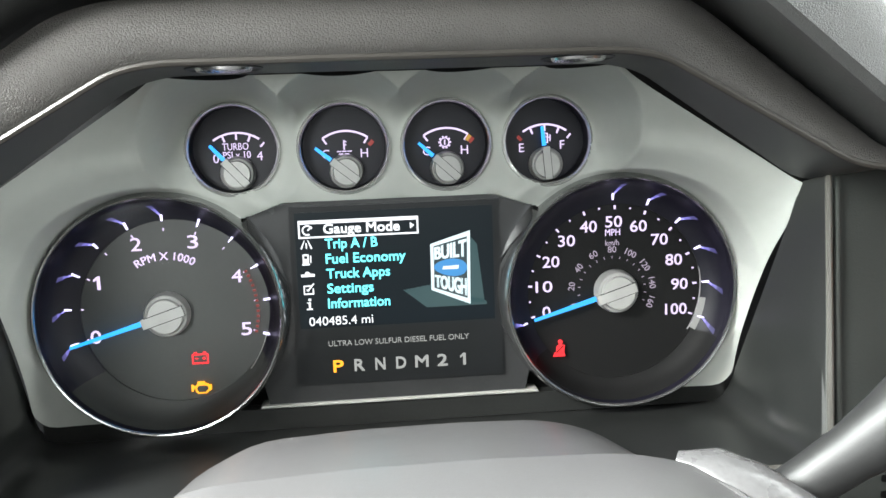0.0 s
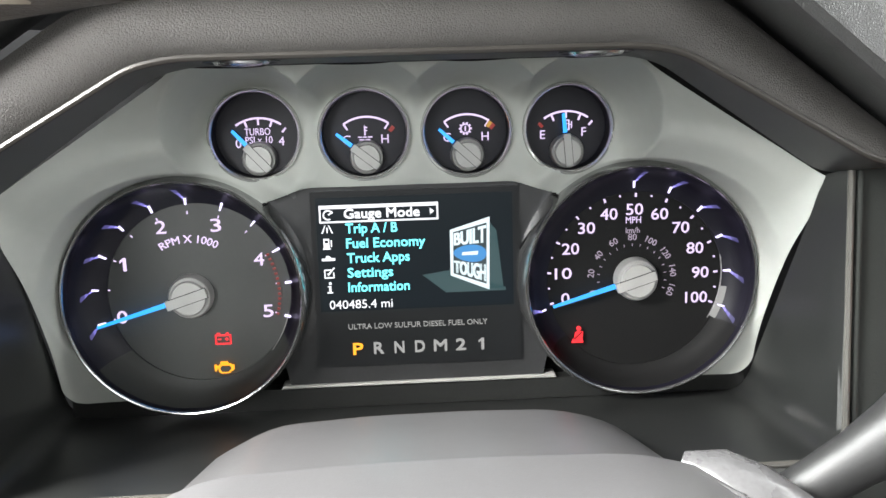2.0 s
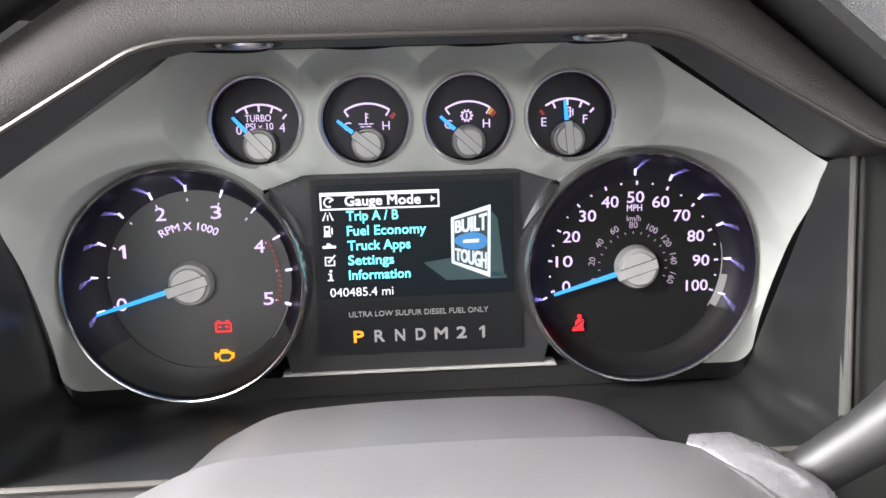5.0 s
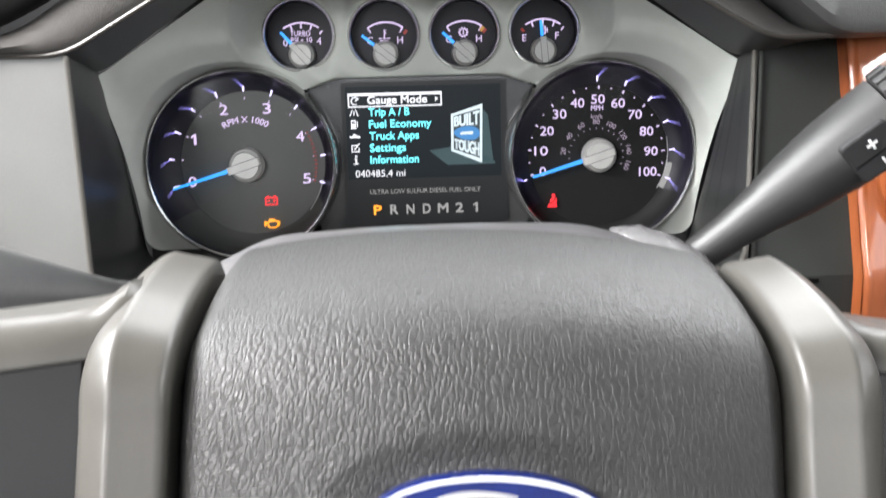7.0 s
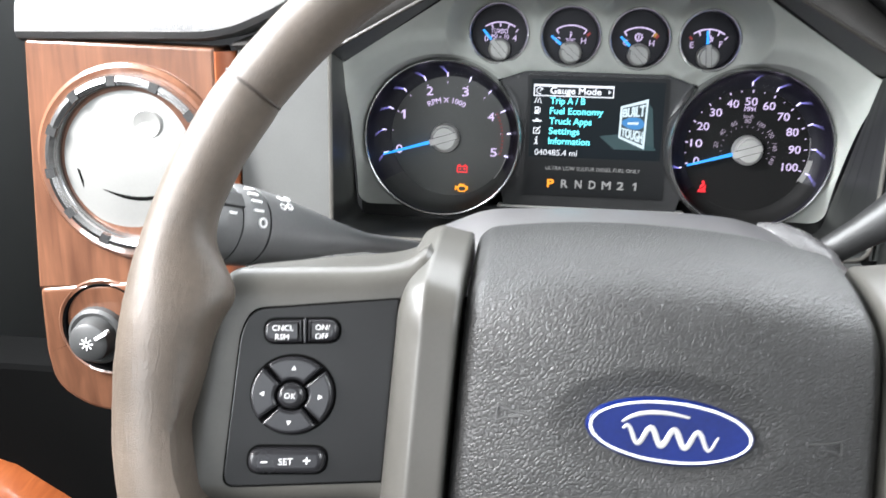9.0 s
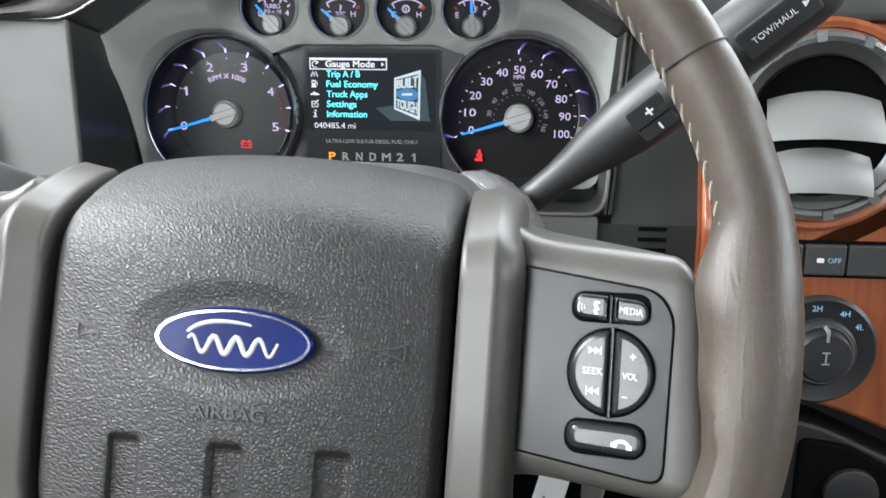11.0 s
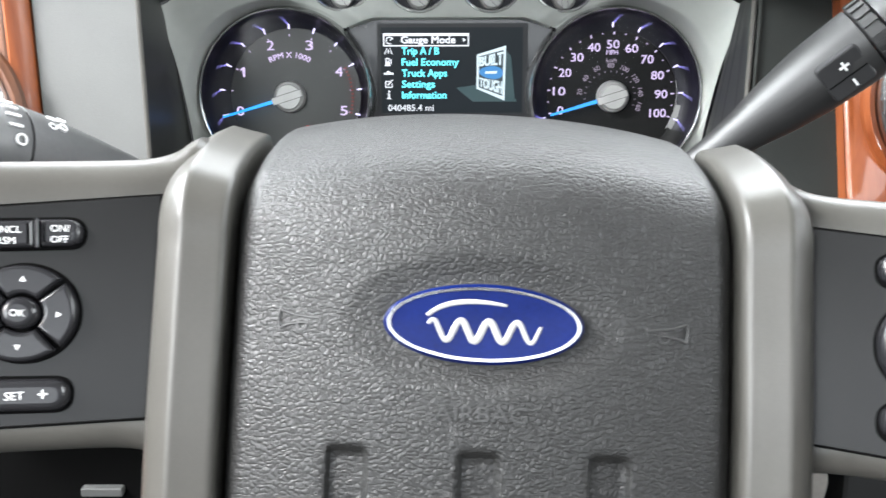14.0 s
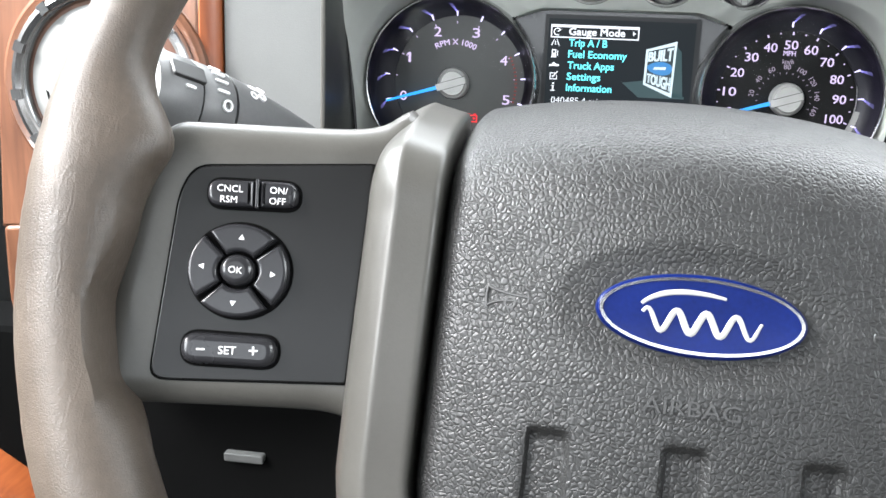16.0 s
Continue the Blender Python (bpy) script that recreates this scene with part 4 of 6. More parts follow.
rim = part("rim", rim_mesh(), M_RIM, wheel, "brown leather rim")


def stitch_mesh():
    """Slanting stitches along the inner face of the rim, between the spokes."""
    bm = bmesh.new()
    for lo, hi in ((13, 117),):
        k = int((hi - lo) / 2.3)
        for i in range(k):
            deg = lo + (hi - lo) * i / k
            a = radians(deg)
            t = rim_tube(deg) * 1.006
            for b0, b1, sh in ((180, 159, 1.0), ):
                pts = []
                for s in (0, 0.5, 1):
                    b = radians(b0 + (b1 - b0) * s)
                    aa = a + radians(sh * (s - 0.5) * 1.8)
                    r = rim_middle(deg) + t * math.cos(b)
                    pts.append((RC.x + r * math.cos(aa), RC.y + r * math.sin(aa), RZ + 1.03 * t * math.sin(b)))
                tube(pts, [0.0005, 0.0009, 0.0005], 6, bm)
    return bm


part("stitching", stitch_mesh(), M_STITCH, rim, "beige slanted stitches", kind="stuff")
for a in (148, 32):
    pts = []
    for j in range(29):
        b = 2 * math.pi * j / 28
        t = rim_tube(a) * 0.992
        r = rim_middle(a) + t * math.cos(b)
        pts.append((RC.x + r * math.cos(radians(a)), RC.y + r * math.sin(radians(a)), RZ + 1.03 * t * math.sin(b)))
    part("seam", tube(pts, [0.0005] * 29, 6), M_SEAM, rim, "leather seam")


def pad_edge(y):
    """Half the width of the airbag cover at a height."""
    return 0.0762 if y > -0.06 else 0.0762 - 0.28 * (-0.06 - y) ** 1.15


# the cover's outline from the side: up its face, then back over its top
PROFILE = [(-0.135, 0.0), (-0.06, 0.0), (0.0, 0.0), (0.024, -0.0003), (0.036, -0.0020), (0.0455, -0.0065), (0.0525, -0.0130), (0.0590, -0.0220), (0.0650, -0.0330), (0.0705, -0.0450), (0.0752, -0.0580)]


def spline(rows, t):
    """A smooth line through rows, by length from 0 to 1."""
    pts = [Vector(r) for r in rows]
    acc = [0.0]
    for a, b in zip(pts, pts[1:]):
        acc.append(acc[-1] + (b - a).length)
    s = t * acc[-1]
    k = max(0, min(len(pts) - 2, sum(1 for c in acc[1:] if c <= s)))
    f = (s - acc[k]) / (acc[k + 1] - acc[k])
    p0, p1, p2, p3 = pts[max(0, k - 1)], pts[k], pts[k + 1], pts[min(len(pts) - 1, k + 2)]
    d1, d2 = (acc[k + 1] - acc[k]), (acc[k + 1] - acc[k])
    m1 = (p2 - p0) / max(1e-9, acc[k + 1] - acc[max(0, k - 1)]) * d1
    m2 = (p3 - p1) / max(1e-9, acc[min(len(pts) - 1, k + 2)] - acc[k]) * d2
    h = f * f
    return p1 * (2 * f * h - 3 * h + 1) + m1 * (f * h - 2 * h + f) + p2 * (3 * h - 2 * f * h) + m2 * (f * h - h)


PC = 0.0019


def drop(x):
    return 0.0070 * (min(1.3, abs(x + PC) / 0.0762)) ** 2.2


SLOTS = (-0.0402, -0.0018, 0.0362)


def pad_height(x, y):
    e = pad_edge(y)
    dx = e - abs(x + PC)
    z = 0.002 - 0.0085 * ((x + PC) / 0.07) ** 2 - 0.35 * max(0, -y - 0.02) ** 1.6
    z -= 0.0060 * max(0, 1 - dx / 0.008) ** 2.2
    # the badge sits in a shallow dish
    q = math.hypot((x + 0.0018) / 0.036, (y + 0.0015) / 0.0185)
    z -= 0.0022 * max(0, min(1, (1.15 - q) / 0.4))
    for s in SLOTS:
        u = abs(x - s)
        if y < -0.0365:
            t = min(1, max(0, (0.0068 - u) / 0.0022)) * min(1, max(0, (-0.0375 - y) / 0.003))
            z -= 0.0034 * t * t * (3 - 2 * t)
    return z


def over_top(y):
    """How far a place is along the turn to the top: 0 on the face, 1 on the top."""
    return max(0.0, min(1.0, (y - 0.020) / 0.035))


def pad_mesh():
    nu, nv = 130, 190

    def fn(i, j):
        x01 = 2 * i - 1
        p = spline(PROFILE, j)
        y = p.x
        x = pad_edge(y) * x01 - PC
        w = over_top(y)
        e = 0.0060 * max(0, 1 - (pad_edge(y) - abs(x + PC)) / 0.008) ** 2.2
        return (x, y - drop(x) * w - e * w * 0.6, p.y + pad_height(x, y))
    bm = sheet(fn, nu, nv)
    rim_edges = [e for e in bm.edges if len(e.link_faces) == 1]
    ext = bmesh.ops.extrude_edge_only(bm, edges=rim_edges)
    for v in ext["geom"]:
        if isinstance(v, bmesh.types.BMVert):
            v.co.z -= 0.03
            v.co.y -= 0.012 * over_top(v.co.y)
    return bm


pad = part("airbag_cover", pad_mesh(), M_PAD, wheel, "pebbled black airbag cover with three slots")
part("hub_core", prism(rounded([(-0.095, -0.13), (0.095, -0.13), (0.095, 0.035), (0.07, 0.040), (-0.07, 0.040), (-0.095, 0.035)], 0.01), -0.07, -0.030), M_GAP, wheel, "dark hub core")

badge = part("badge", prism(disc(0.0290, 64, ry=0.0117), -0.002, 0.0022, 0.0014, 3), M_BLUE, pad, "blue enamel oval badge with a silver line border", at(-0.0018, -0.0015, 0.0014))
bm = bmesh.new()
n_ = 72
rows_ = [[bm.verts.new((rx_ * math.cos(2 * math.pi * i / n_), ry_ * math.sin(2 * math.pi * i / n_), 0.00245)) for i in range(n_)] for rx_, ry_ in ((0.0280, 0.0107), (0.0270, 0.0098))]
for i in range(n_):
    bm.faces.new((rows_[0][i], rows_[0][(i + 1) % n_], rows_[1][(i + 1) % n_], rows_[1][i]))
bmesh.ops.solidify(bm, geom=bm.faces[:], thickness=0.0004)
part("badge_border", bm, M_CHROME, badge, "silver oval line")
bm = bmesh.new()


def stroke(pts, w0, w1, w2):
    """A flat silver stroke that swells in the middle."""
    n = len(pts) - 1
    tube([(x, y, 0.0023) for x, y in pts], [(w0 * (1 - i / n) ** 2 + 2 * w1 * (i / n) * (1 - i / n) + w2 * (i / n) ** 2) for i in range(n + 1)], 8, bm, flat=0.3)


def curve(a, b, c, n=14):
    return [((1 - t) ** 2 * a[0] + 2 * t * (1 - t) * b[0] + t * t * c[0], (1 - t) ** 2 * a[1] + 2 * t * (1 - t) * b[1] + t * t * c[1]) for t in (i / n for i in range(n + 1))]


stroke(curve((-0.0165, 0.0020), (-0.0100, 0.0084), (0.0064, 0.0056)), 0.0005, 0.0011, 0.0004)
stroke([(-0.0160 + 0.0325 * i / 60, -0.0020 + 0.0030 * math.sin(i * 0.42 + 0.6)) for i in range(61)], 0.0005, 0.0015, 0.0004)
part("badge_motif", bm, M_SILVER, badge, "plain silver swoosh and wave")
word("AIRBAG", 0.0062, M_PADSMOOTH, pad, -0.0018, -0.0272, 0.0017, width=0.0268, thick=0.0007, label="moulded airbag lettering")
for s in (-1, 1):
    hm = bmesh.new()
    for pts in (curve((-0.0062 * s, 0.0006), (0.0020 * s, 0.0010), (0.0058 * s, 0.0028), 10), curve((0.0058 * s, 0.0028), (0.0066 * s, 0.0), (0.0058 * s, -0.0028), 8), curve((0.0058 * s, -0.0028), (0.0030 * s, -0.0008), (-0.0030 * s, -0.0008), 10), curve((-0.0062 * s, 0.0016), (-0.0068 * s, 0.0004), (-0.0062 * s, -0.0010), 6)):
        tube([(x, y, 0.0) for x, y in pts], [0.00042] * len(pts), 6, hm)
    hx = -0.0018 + s * 0.0545
    horn = part("horn_symbol", hm, M_PADSMOOTH, pad, "moulded horn symbol", pose(hx, -0.0020, pad_height(hx, -0.0020) + 0.0001, 0, s * 8.2, 0))
    part("horn_coil", ring_band(0.0012, 0.0018, -0.0008, 0.0004, n=20), M_PADSMOOTH, horn, "", at(-0.001 * s, -0.0014))


def pod_z(x, y):
    return -0.0165 + 0.33 * (abs(x) - 0.10)


SECTION = [(0.0776, -0.030), (0.0780, -0.0068), (0.0788, -0.0050), (0.0812, -0.0042), (0.0866, -0.0026), (0.0894, -0.0017), (0.0906, -0.0013), (0.0920, -0.0018), (0.0956, -0.0040), (0.0988, -0.0072), (0.1010, -0.0120), (0.1018, -0.0160), (0.1022, -0.034)]


def column_bar(s):
    """The satin bar beside the airbag cover that runs down its face and back over its top."""
    def fn(i, j):
        p = spline(PROFILE, j)
        u, h = spline(SECTION, i)
        y = p.x
        w = over_top(y)
        pull = (pad_edge(y) - 0.0762)
        return (s * (u + pull) - PC, y - drop(0.0743) * w + h * w * 0.55, p.y + h - 0.35 * max(0, -y - 0.02) ** 1.6 + 0.004 * w)
    return sheet(fn, 64, 90)


def spoke_pod(s):
    """A housing between the bar and the rim, round-shouldered and flaring up where it meets the bar."""
    x0, xf, x1, top0, top1, low0, low1 = (0.0925, 0.0965, 0.1748, 0.0492, 0.0408, -0.0425, -0.0472) if s < 0 else (0.0885, 0.0925, 0.1640, 0.0455, 0.0390, -0.0413, -0.0475)
    n, r, rt = 44, 0.0085, 0.0120

    def fn(i, j):
        x = x0 + (x1 - x0) * (1 - (1 - i) ** 1.6)
        k = max(0.0, 1 - (x1 - x) / 0.010)
        end = 1 - math.sqrt(max(0.0, 1 - k * k))
        t = max(0.0, (x - xf) / (x1 - xf))
        flare = 0.0050 * math.exp(-(max(x, xf) - xf - 0.003) / 0.0055)
        hi = top0 + (top1 - top0) * t + flare - 0.010 * end - 0.6 * max(0.0, xf - x)
        lo = low0 + (low1 - low0) * t - flare + 0.012 * end
        # section from the lower back edge over the face to the upper back edge
        if j < 0.5:
            v, q = lo, min(1.0, j / 0.36)
            sg = 1
        else:
            v, q = hi, min(1.0, (1 - j) / 0.36)
            sg = -1
        if q < 0.25:
            y, z = v, -0.022 + (0.022 - r) * q / 0.25
            if sg < 0:
                # the upper side runs on backwards and climbs towards the bar
                b = 1 - q / 0.25
                y, z = v + 0.0075 * b * (1 - t) ** 0.8, -rt - (0.010 + 0.026 * (1 - t)) * b
        else:
            a = (q - 0.25) / 0.75 * math.pi / 2
            e = r if sg > 0 else rt
            y, z = v + sg * e * (1 - math.cos(a)), -e + e * math.sin(a)
        if 0.36 < j < 0.64:
            f = (j - 0.36) / 0.28
            y, z = (lo + r) + (hi - lo - r - rt) * f, 0.0
        x -= 0.055 * (max(-0.045, min(y, 0.036)) + 0.045) * t * t
        return (s * x, y, z - 0.005 * end + pod_z(x, y))
    return sheet(fn, n, 50)


LEFT_PLATE = [(-0.1035, 0.0352), (-0.1545, 0.0266), (-0.1578, 0.0178), (-0.1588, -0.0385), (-0.1035, -0.0340)]
RIGHT_PLATE = [(0.0980, 0.0332), (0.1455, 0.0262), (0.1510, 0.0175), (0.1498, -0.0395), (0.0980, -0.0335)]
for s, plate, rad in ((-1, LEFT_PLATE, [0.001, 0.006, 0.006, 0.005, 0.001]), (1, RIGHT_PLATE, [0.001, 0.006, 0.006, 0.006, 0.001])):
    part("spoke_bar", column_bar(s), M_SPOKE, wheel, "satin charcoal bar beside the airbag cover", angle=50)
    pod = part("spoke_pod", spoke_pod(s), M_SPOKE, wheel, "satin charcoal spoke housing")
    big = rounded([(x + (0.0005 if (x > 0) == (abs(x) > 0.12) else -0.0005), y + (0.0005 if y > 0 else -0.0005)) for x, y in plate], rad, 5)
    part("plate_gap", shear(prism(big, -0.003, 0.0004), pod_z), M_GAP, pod, "dark joint round the button plate")
    part("button_plate", shear(prism(rounded(plate, rad, 5), -0.003, 0.0009, 0.0004), pod_z), M_PANEL, pod, "matt black button plate")


def button(name, poly, lift=0.0042, bevel=0.0016, label="", mat=None):
    b = part(name, shear(prism(poly, -0.002, lift, bevel, 4), pod_z), mat or M_BUTTON, wheel, label)
    return b


def well(poly):
    part("button_well", shear(prism(poly, -0.002, 0.0013), pod_z), M_GAP, wheel, "dark recess round a button")


def mark(b, me, x, y, lift, rz=0.0, name="button_mark", material=None):
    tilt = math.degrees(math.atan(0.33)) * (1 if x > 0 else -1)
    m = pose(x, y, pod_z(x, y) + lift, 0, -tilt, 0) @ pose(0, 0, 0, 0, 0, rz)
    return part(name, me, material or M_WHITE, b, "", m)


def turned(poly, deg, cx, cy):
    """An outline turned about a point."""
    c, s = math.cos(radians(deg)), math.sin(radians(deg))
    return [(cx + (x - cx) * c - (y - cy) * s, cy + (x - cx) * s + (y - cy) * c) for x, y in poly]


# left pad: cruise control and menu keys
well(turned(pill(-0.1502, 0.0146, -0.1230, 0.0246), 5.5, -0.1428, 0.0195))
cn = button("cancel_button", turned(rounded(box2(-0.1494, 0.0154, -0.1362, 0.0236), [0.004, 0.0006, 0.0006, 0.004], 5), 5.5, -0.1428, 0.0195), label="black rounded cancel and resume button")
on_ = button("on_off_button", turned(rounded(box2(-0.1344, 0.0156, -0.1238, 0.0238), [0.0006, 0.004, 0.004, 0.0006], 5), 5.5, -0.1428, 0.0195), label="black rounded on and off button")
button("button_rib", turned(pill(-0.1358, 0.0151, -0.1348, 0.0243), 5.5, -0.1428, 0.0195), 0.0040, 0.0004)
for b, rows, x in ((cn, ("CNCL", "RSM"), -0.1428), (on_, ("ON/", "OFF"), -0.1291)):
    for i, t in enumerate(rows):
        mark(b, lettering(t, 0.0029, thick=0.0001), x, 0.0208 - 0.0033 * i + (0.0014 if x > -0.13 else 0), 0.0044, 4.5, "lettering")
CX, CY = -0.1376, -0.0035
well(disc(0.0150, 48, CX, CY))
for q, nm in ((0, "right"), (1, "up"), (2, "left"), (3, "down")):
    a0, a1 = 90 * q - 45 + 3.5, 90 * q + 45 - 3.5
    poly = [(CX + spot(0.0142, a0 + (a1 - a0) * i / 14)[0], CY + spot(0.0142, a0 + (a1 - a0) * i / 14)[1]) for i in range(15)]
    poly += [(CX + spot(0.0057, a1 + (a0 - a1) * i / 8)[0], CY + spot(0.0057, a1 + (a0 - a1) * i / 8)[1]) for i in range(9)]
    b = button("arrow_button", poly, 0.0046, 0.0013, "black quarter-ring arrow button")
    ax, ay = spot(0.0100, 90 * q)
    tri_ = bmesh.new()
    prism([(0.0009, 0.0), (-0.0007, 0.0009), (-0.0007, -0.0009)], -0.0003, 0.0002, bm=tri_)
    mark(b, to_mesh("arrow", tri_), CX + ax, CY + ay, 0.0046, 90 * q, "arrow_mark")
okb = button("ok_button", disc(0.0048, 32, CX, CY), 0.0062, 0.0022, "round domed ok button")
mark(okb, lettering("OK", 0.0029, thick=0.0001), CX, CY, 0.0063, 0, "lettering")
well(turned(pill(-0.1514, -0.0330, -0.1232, -0.0220), 2.5, -0.1373, -0.0275))
st = button("set_button", turned(pill(-0.1506, -0.0322, -0.1240, -0.0228), 2.5, -0.1373, -0.0275), 0.0046, 0.0024, "black oblong set button")
mark(st, lettering("SET", 0.0034, thick=0.0001), -0.1372, -0.0276, 0.0048, 4, "lettering")
mark(st, to_mesh("minus", bar(-0.0012, 0, 0.0012, 0, 0.0005, -0.0003, 0.0002)), -0.1445, -0.0281, 0.0048, 4)
mark(st, to_mesh("plus", bar(0, -0.0013, 0, 0.0013, 0.0005, -0.0003, 0.0002, bar(-0.0013, 0, 0.0013, 0, 0.0005, -0.0003, 0.0002))), -0.1300, -0.0269, 0.0048, 4)

# right pad: sound and telephone keys
well(pill(0.1167, 0.0140, 0.1434, 0.0251))
vb = button("voice_button", rounded([(0.1175, 0.0157), (0.1290, 0.0147), (0.1290, 0.0237), (0.1175, 0.0243)], [0.0042, 0.0006, 0.0006, 0.0042], 5), label="black rounded voice button")
mb = button("media_button", rounded([(0.1308, 0.0145), (0.1426, 0.0137), (0.1426, 0.0223), (0.1308, 0.0235)], [0.0006, 0.0042, 0.0042, 0.0006], 5), label="black rounded media button")
button("button_rib", pill(0.1295, 0.0141, 0.1304, 0.0239), 0.0040, 0.0004)
mark(mb, lettering("MEDIA", 0.0034, 0.0080, thick=0.0001), 0.1366, 0.0187, 0.0044, -4, "lettering")
for i in range(3):
    mark(vb, to_mesh("wave", ring_band(0.0012 + 0.0011 * i, 0.0016 + 0.0011 * i, -0.0003, 0.0002, 150, 210, 60)), 0.1222, 0.0193, 0.0044)
face_ = [(0.0002, 0.003), (0.0026, 0.0024), (0.0012, 0.0014), (0.0024, -0.0010), (0.0010, -0.0014), (0.0022, -0.0030), (0.0002, -0.0030), (-0.0002, -0.0012), (0.0006, -0.0008), (-0.0002, 0.0012)]
mark(vb, to_mesh("voice", prism([(x * 0.8, y * 0.8) for x, y in face_], -0.0003, 0.0002)), 0.1242, 0.0193, 0.0044)
SX, SY = 0.1310, -0.0030
well(disc(0.0147, 48, SX, SY, 0.0157))
for s, nm, lb in ((-1, "seek_button", "black half-round seek button"), (1, "volume_button", "black half-round volume button")):
    lo = 90 if s < 0 else -90
    poly = [(SX + s * 0.0008 + spot(0.0133, lo + 180 * i / 20)[0], SY + spot(0.0145, lo + 180 * i / 20)[1]) for i in range(21)]
    b = button(nm, poly, 0.0050, 0.0022, lb)
    if s < 0:
        mark(b, lettering("SEEK", 0.0034, 0.0072, thick=0.0001), SX - 0.0062, SY + 0.0003, 0.0052, 0, "lettering")
        for yy, f in ((0.0074, 1), (-0.0066, -1)):
            g = bmesh.new()
            for k in (0, 1):
                prism([(f * (-0.0022 + 0.0021 * k), -0.0013), (f * (-0.0001 + 0.0021 * k), 0), (f * (-0.0022 + 0.0021 * k), 0.0013)], -0.0003, 0.0002, bm=g)
            prism(box2(f * 0.0022 - 0.0002, -0.0014, f * 0.0022 + 0.0002, 0.0014), -0.0003, 0.0002, bm=g)
            mark(b, to_mesh("skip", g), SX - 0.0058, SY + yy, 0.0052)
    else:
        mark(b, lettering("VOL", 0.0034, 0.0052, thick=0.0001), SX + 0.0062, SY - 0.0006, 0.0052, 0, "lettering")
        mark(b, to_mesh("plus", bar(0, -0.0011, 0, 0.0011, 0.0004, -0.0003, 0.0002, bar(-0.0011, 0, 0.0011, 0, 0.0004, -0.0003, 0.0002))), SX + 0.0068, SY + 0.0062, 0.0052)
        mark(b, to_mesh("minus", bar(-0.0009, 0, 0.0009, 0, 0.0004, -0.0003, 0.0002)), SX + 0.0048, SY - 0.0078, 0.0052)
button("button_rib", pill(SX - 0.0006, SY - 0.0158, SX + 0.0006, SY + 0.0158), 0.0045, 0.0005)
well(pill(0.1167, -0.0322, 0.1440, -0.0196))
ph = button("phone_button", rounded([(0.1175, -0.0302), (0.1432, -0.0313), (0.1432, -0.0208), (0.1175, -0.0206)], 0.005, 7), 0.0048, 0.0026, "black oblong telephone button")
g = ring_band(0.0026, 0.0038, -0.0003, 0.0002, 35, 145, 60)
for a in (35, 145):
    x, y = spot(0.0032, a)
    prism(rounded(box2(x - 0.0010, y - 0.0011, x + 0.0010, y + 0.0005), 0.0003, 2), -0.0003, 0.0002, bm=g)
mark(ph, to_mesh("receiver", g), 0.1356, -0.0290, 0.0050, -5)


pull = thing("door_pull", pose(0, 0, 0), "glossy varnished wood door pull low beside the dashboard", "door pull")
part("grip", tube([(-0.66, 0.40, 0.49), (-0.60, 0.405, 0.492), (-0.52, 0.41, 0.480), (-0.46, 0.415, 0.462), (-0.425, 0.418, 0.440), (-0.408, 0.42, 0.415), (-0.400, 0.42, 0.38)], [0.040, 0.042, 0.045, 0.046, 0.045, 0.043, 0.04], 24), M_WOODR, pull)
part("inlay", tube([(-0.66, 0.378, 0.524), (-0.55, 0.380, 0.520), (-0.50, 0.382, 0.508)], [0.0015, 0.0015, 0.0008], 8), M_CHROME, pull, "thin bright inlay")

# ---- instrument cluster ----
cluster = thing("instrument_cluster", CLUSTER, "lit truck instrument cluster in a satin silver plate", "instrument cluster")
TACH, SPEED = (-0.1075, -0.003), (0.1075, -0.003)
SMALL = [(-0.0700, 0.0712), (-0.0206, 0.0703), (0.0262, 0.0700), (0.0730, 0.0700)]
EDGE = [(-0.090, 0.1005), (0.090, 0.1005), (0.1685, 0.0500), (0.1645, -0.0540), (-0.1700, -0.0540), (-0.1685, 0.0500)]
WINDOW = [(-0.0790, 0.0330), (-0.0700, 0.0392), (-0.0500, 0.0465), (0.0480, 0.0465), (0.0690, 0.0392), (0.0790, 0.0330), (0.0620, -0.0530), (-0.0620, -0.0530)]


def inside(poly, x, y):
    c = False
    for i in range(len(poly)):
        (x0, y0), (x1, y1) = poly[i - 1], poly[i]
        if (y0 > y) != (y1 > y) and x < (x1 - x0) * (y - y0) / (y1 - y0) + x0:
            c = not c
    return c


def edge_gap(x, y, k):
    a, b = Vector(EDGE[k]), Vector(EDGE[(k + 1) % len(EDGE)])
    p = Vector((x, y))
    t = max(0, min(1, (p - a).dot(b - a) / (b - a).length_squared))
    return (p - a - (b - a) * t).length


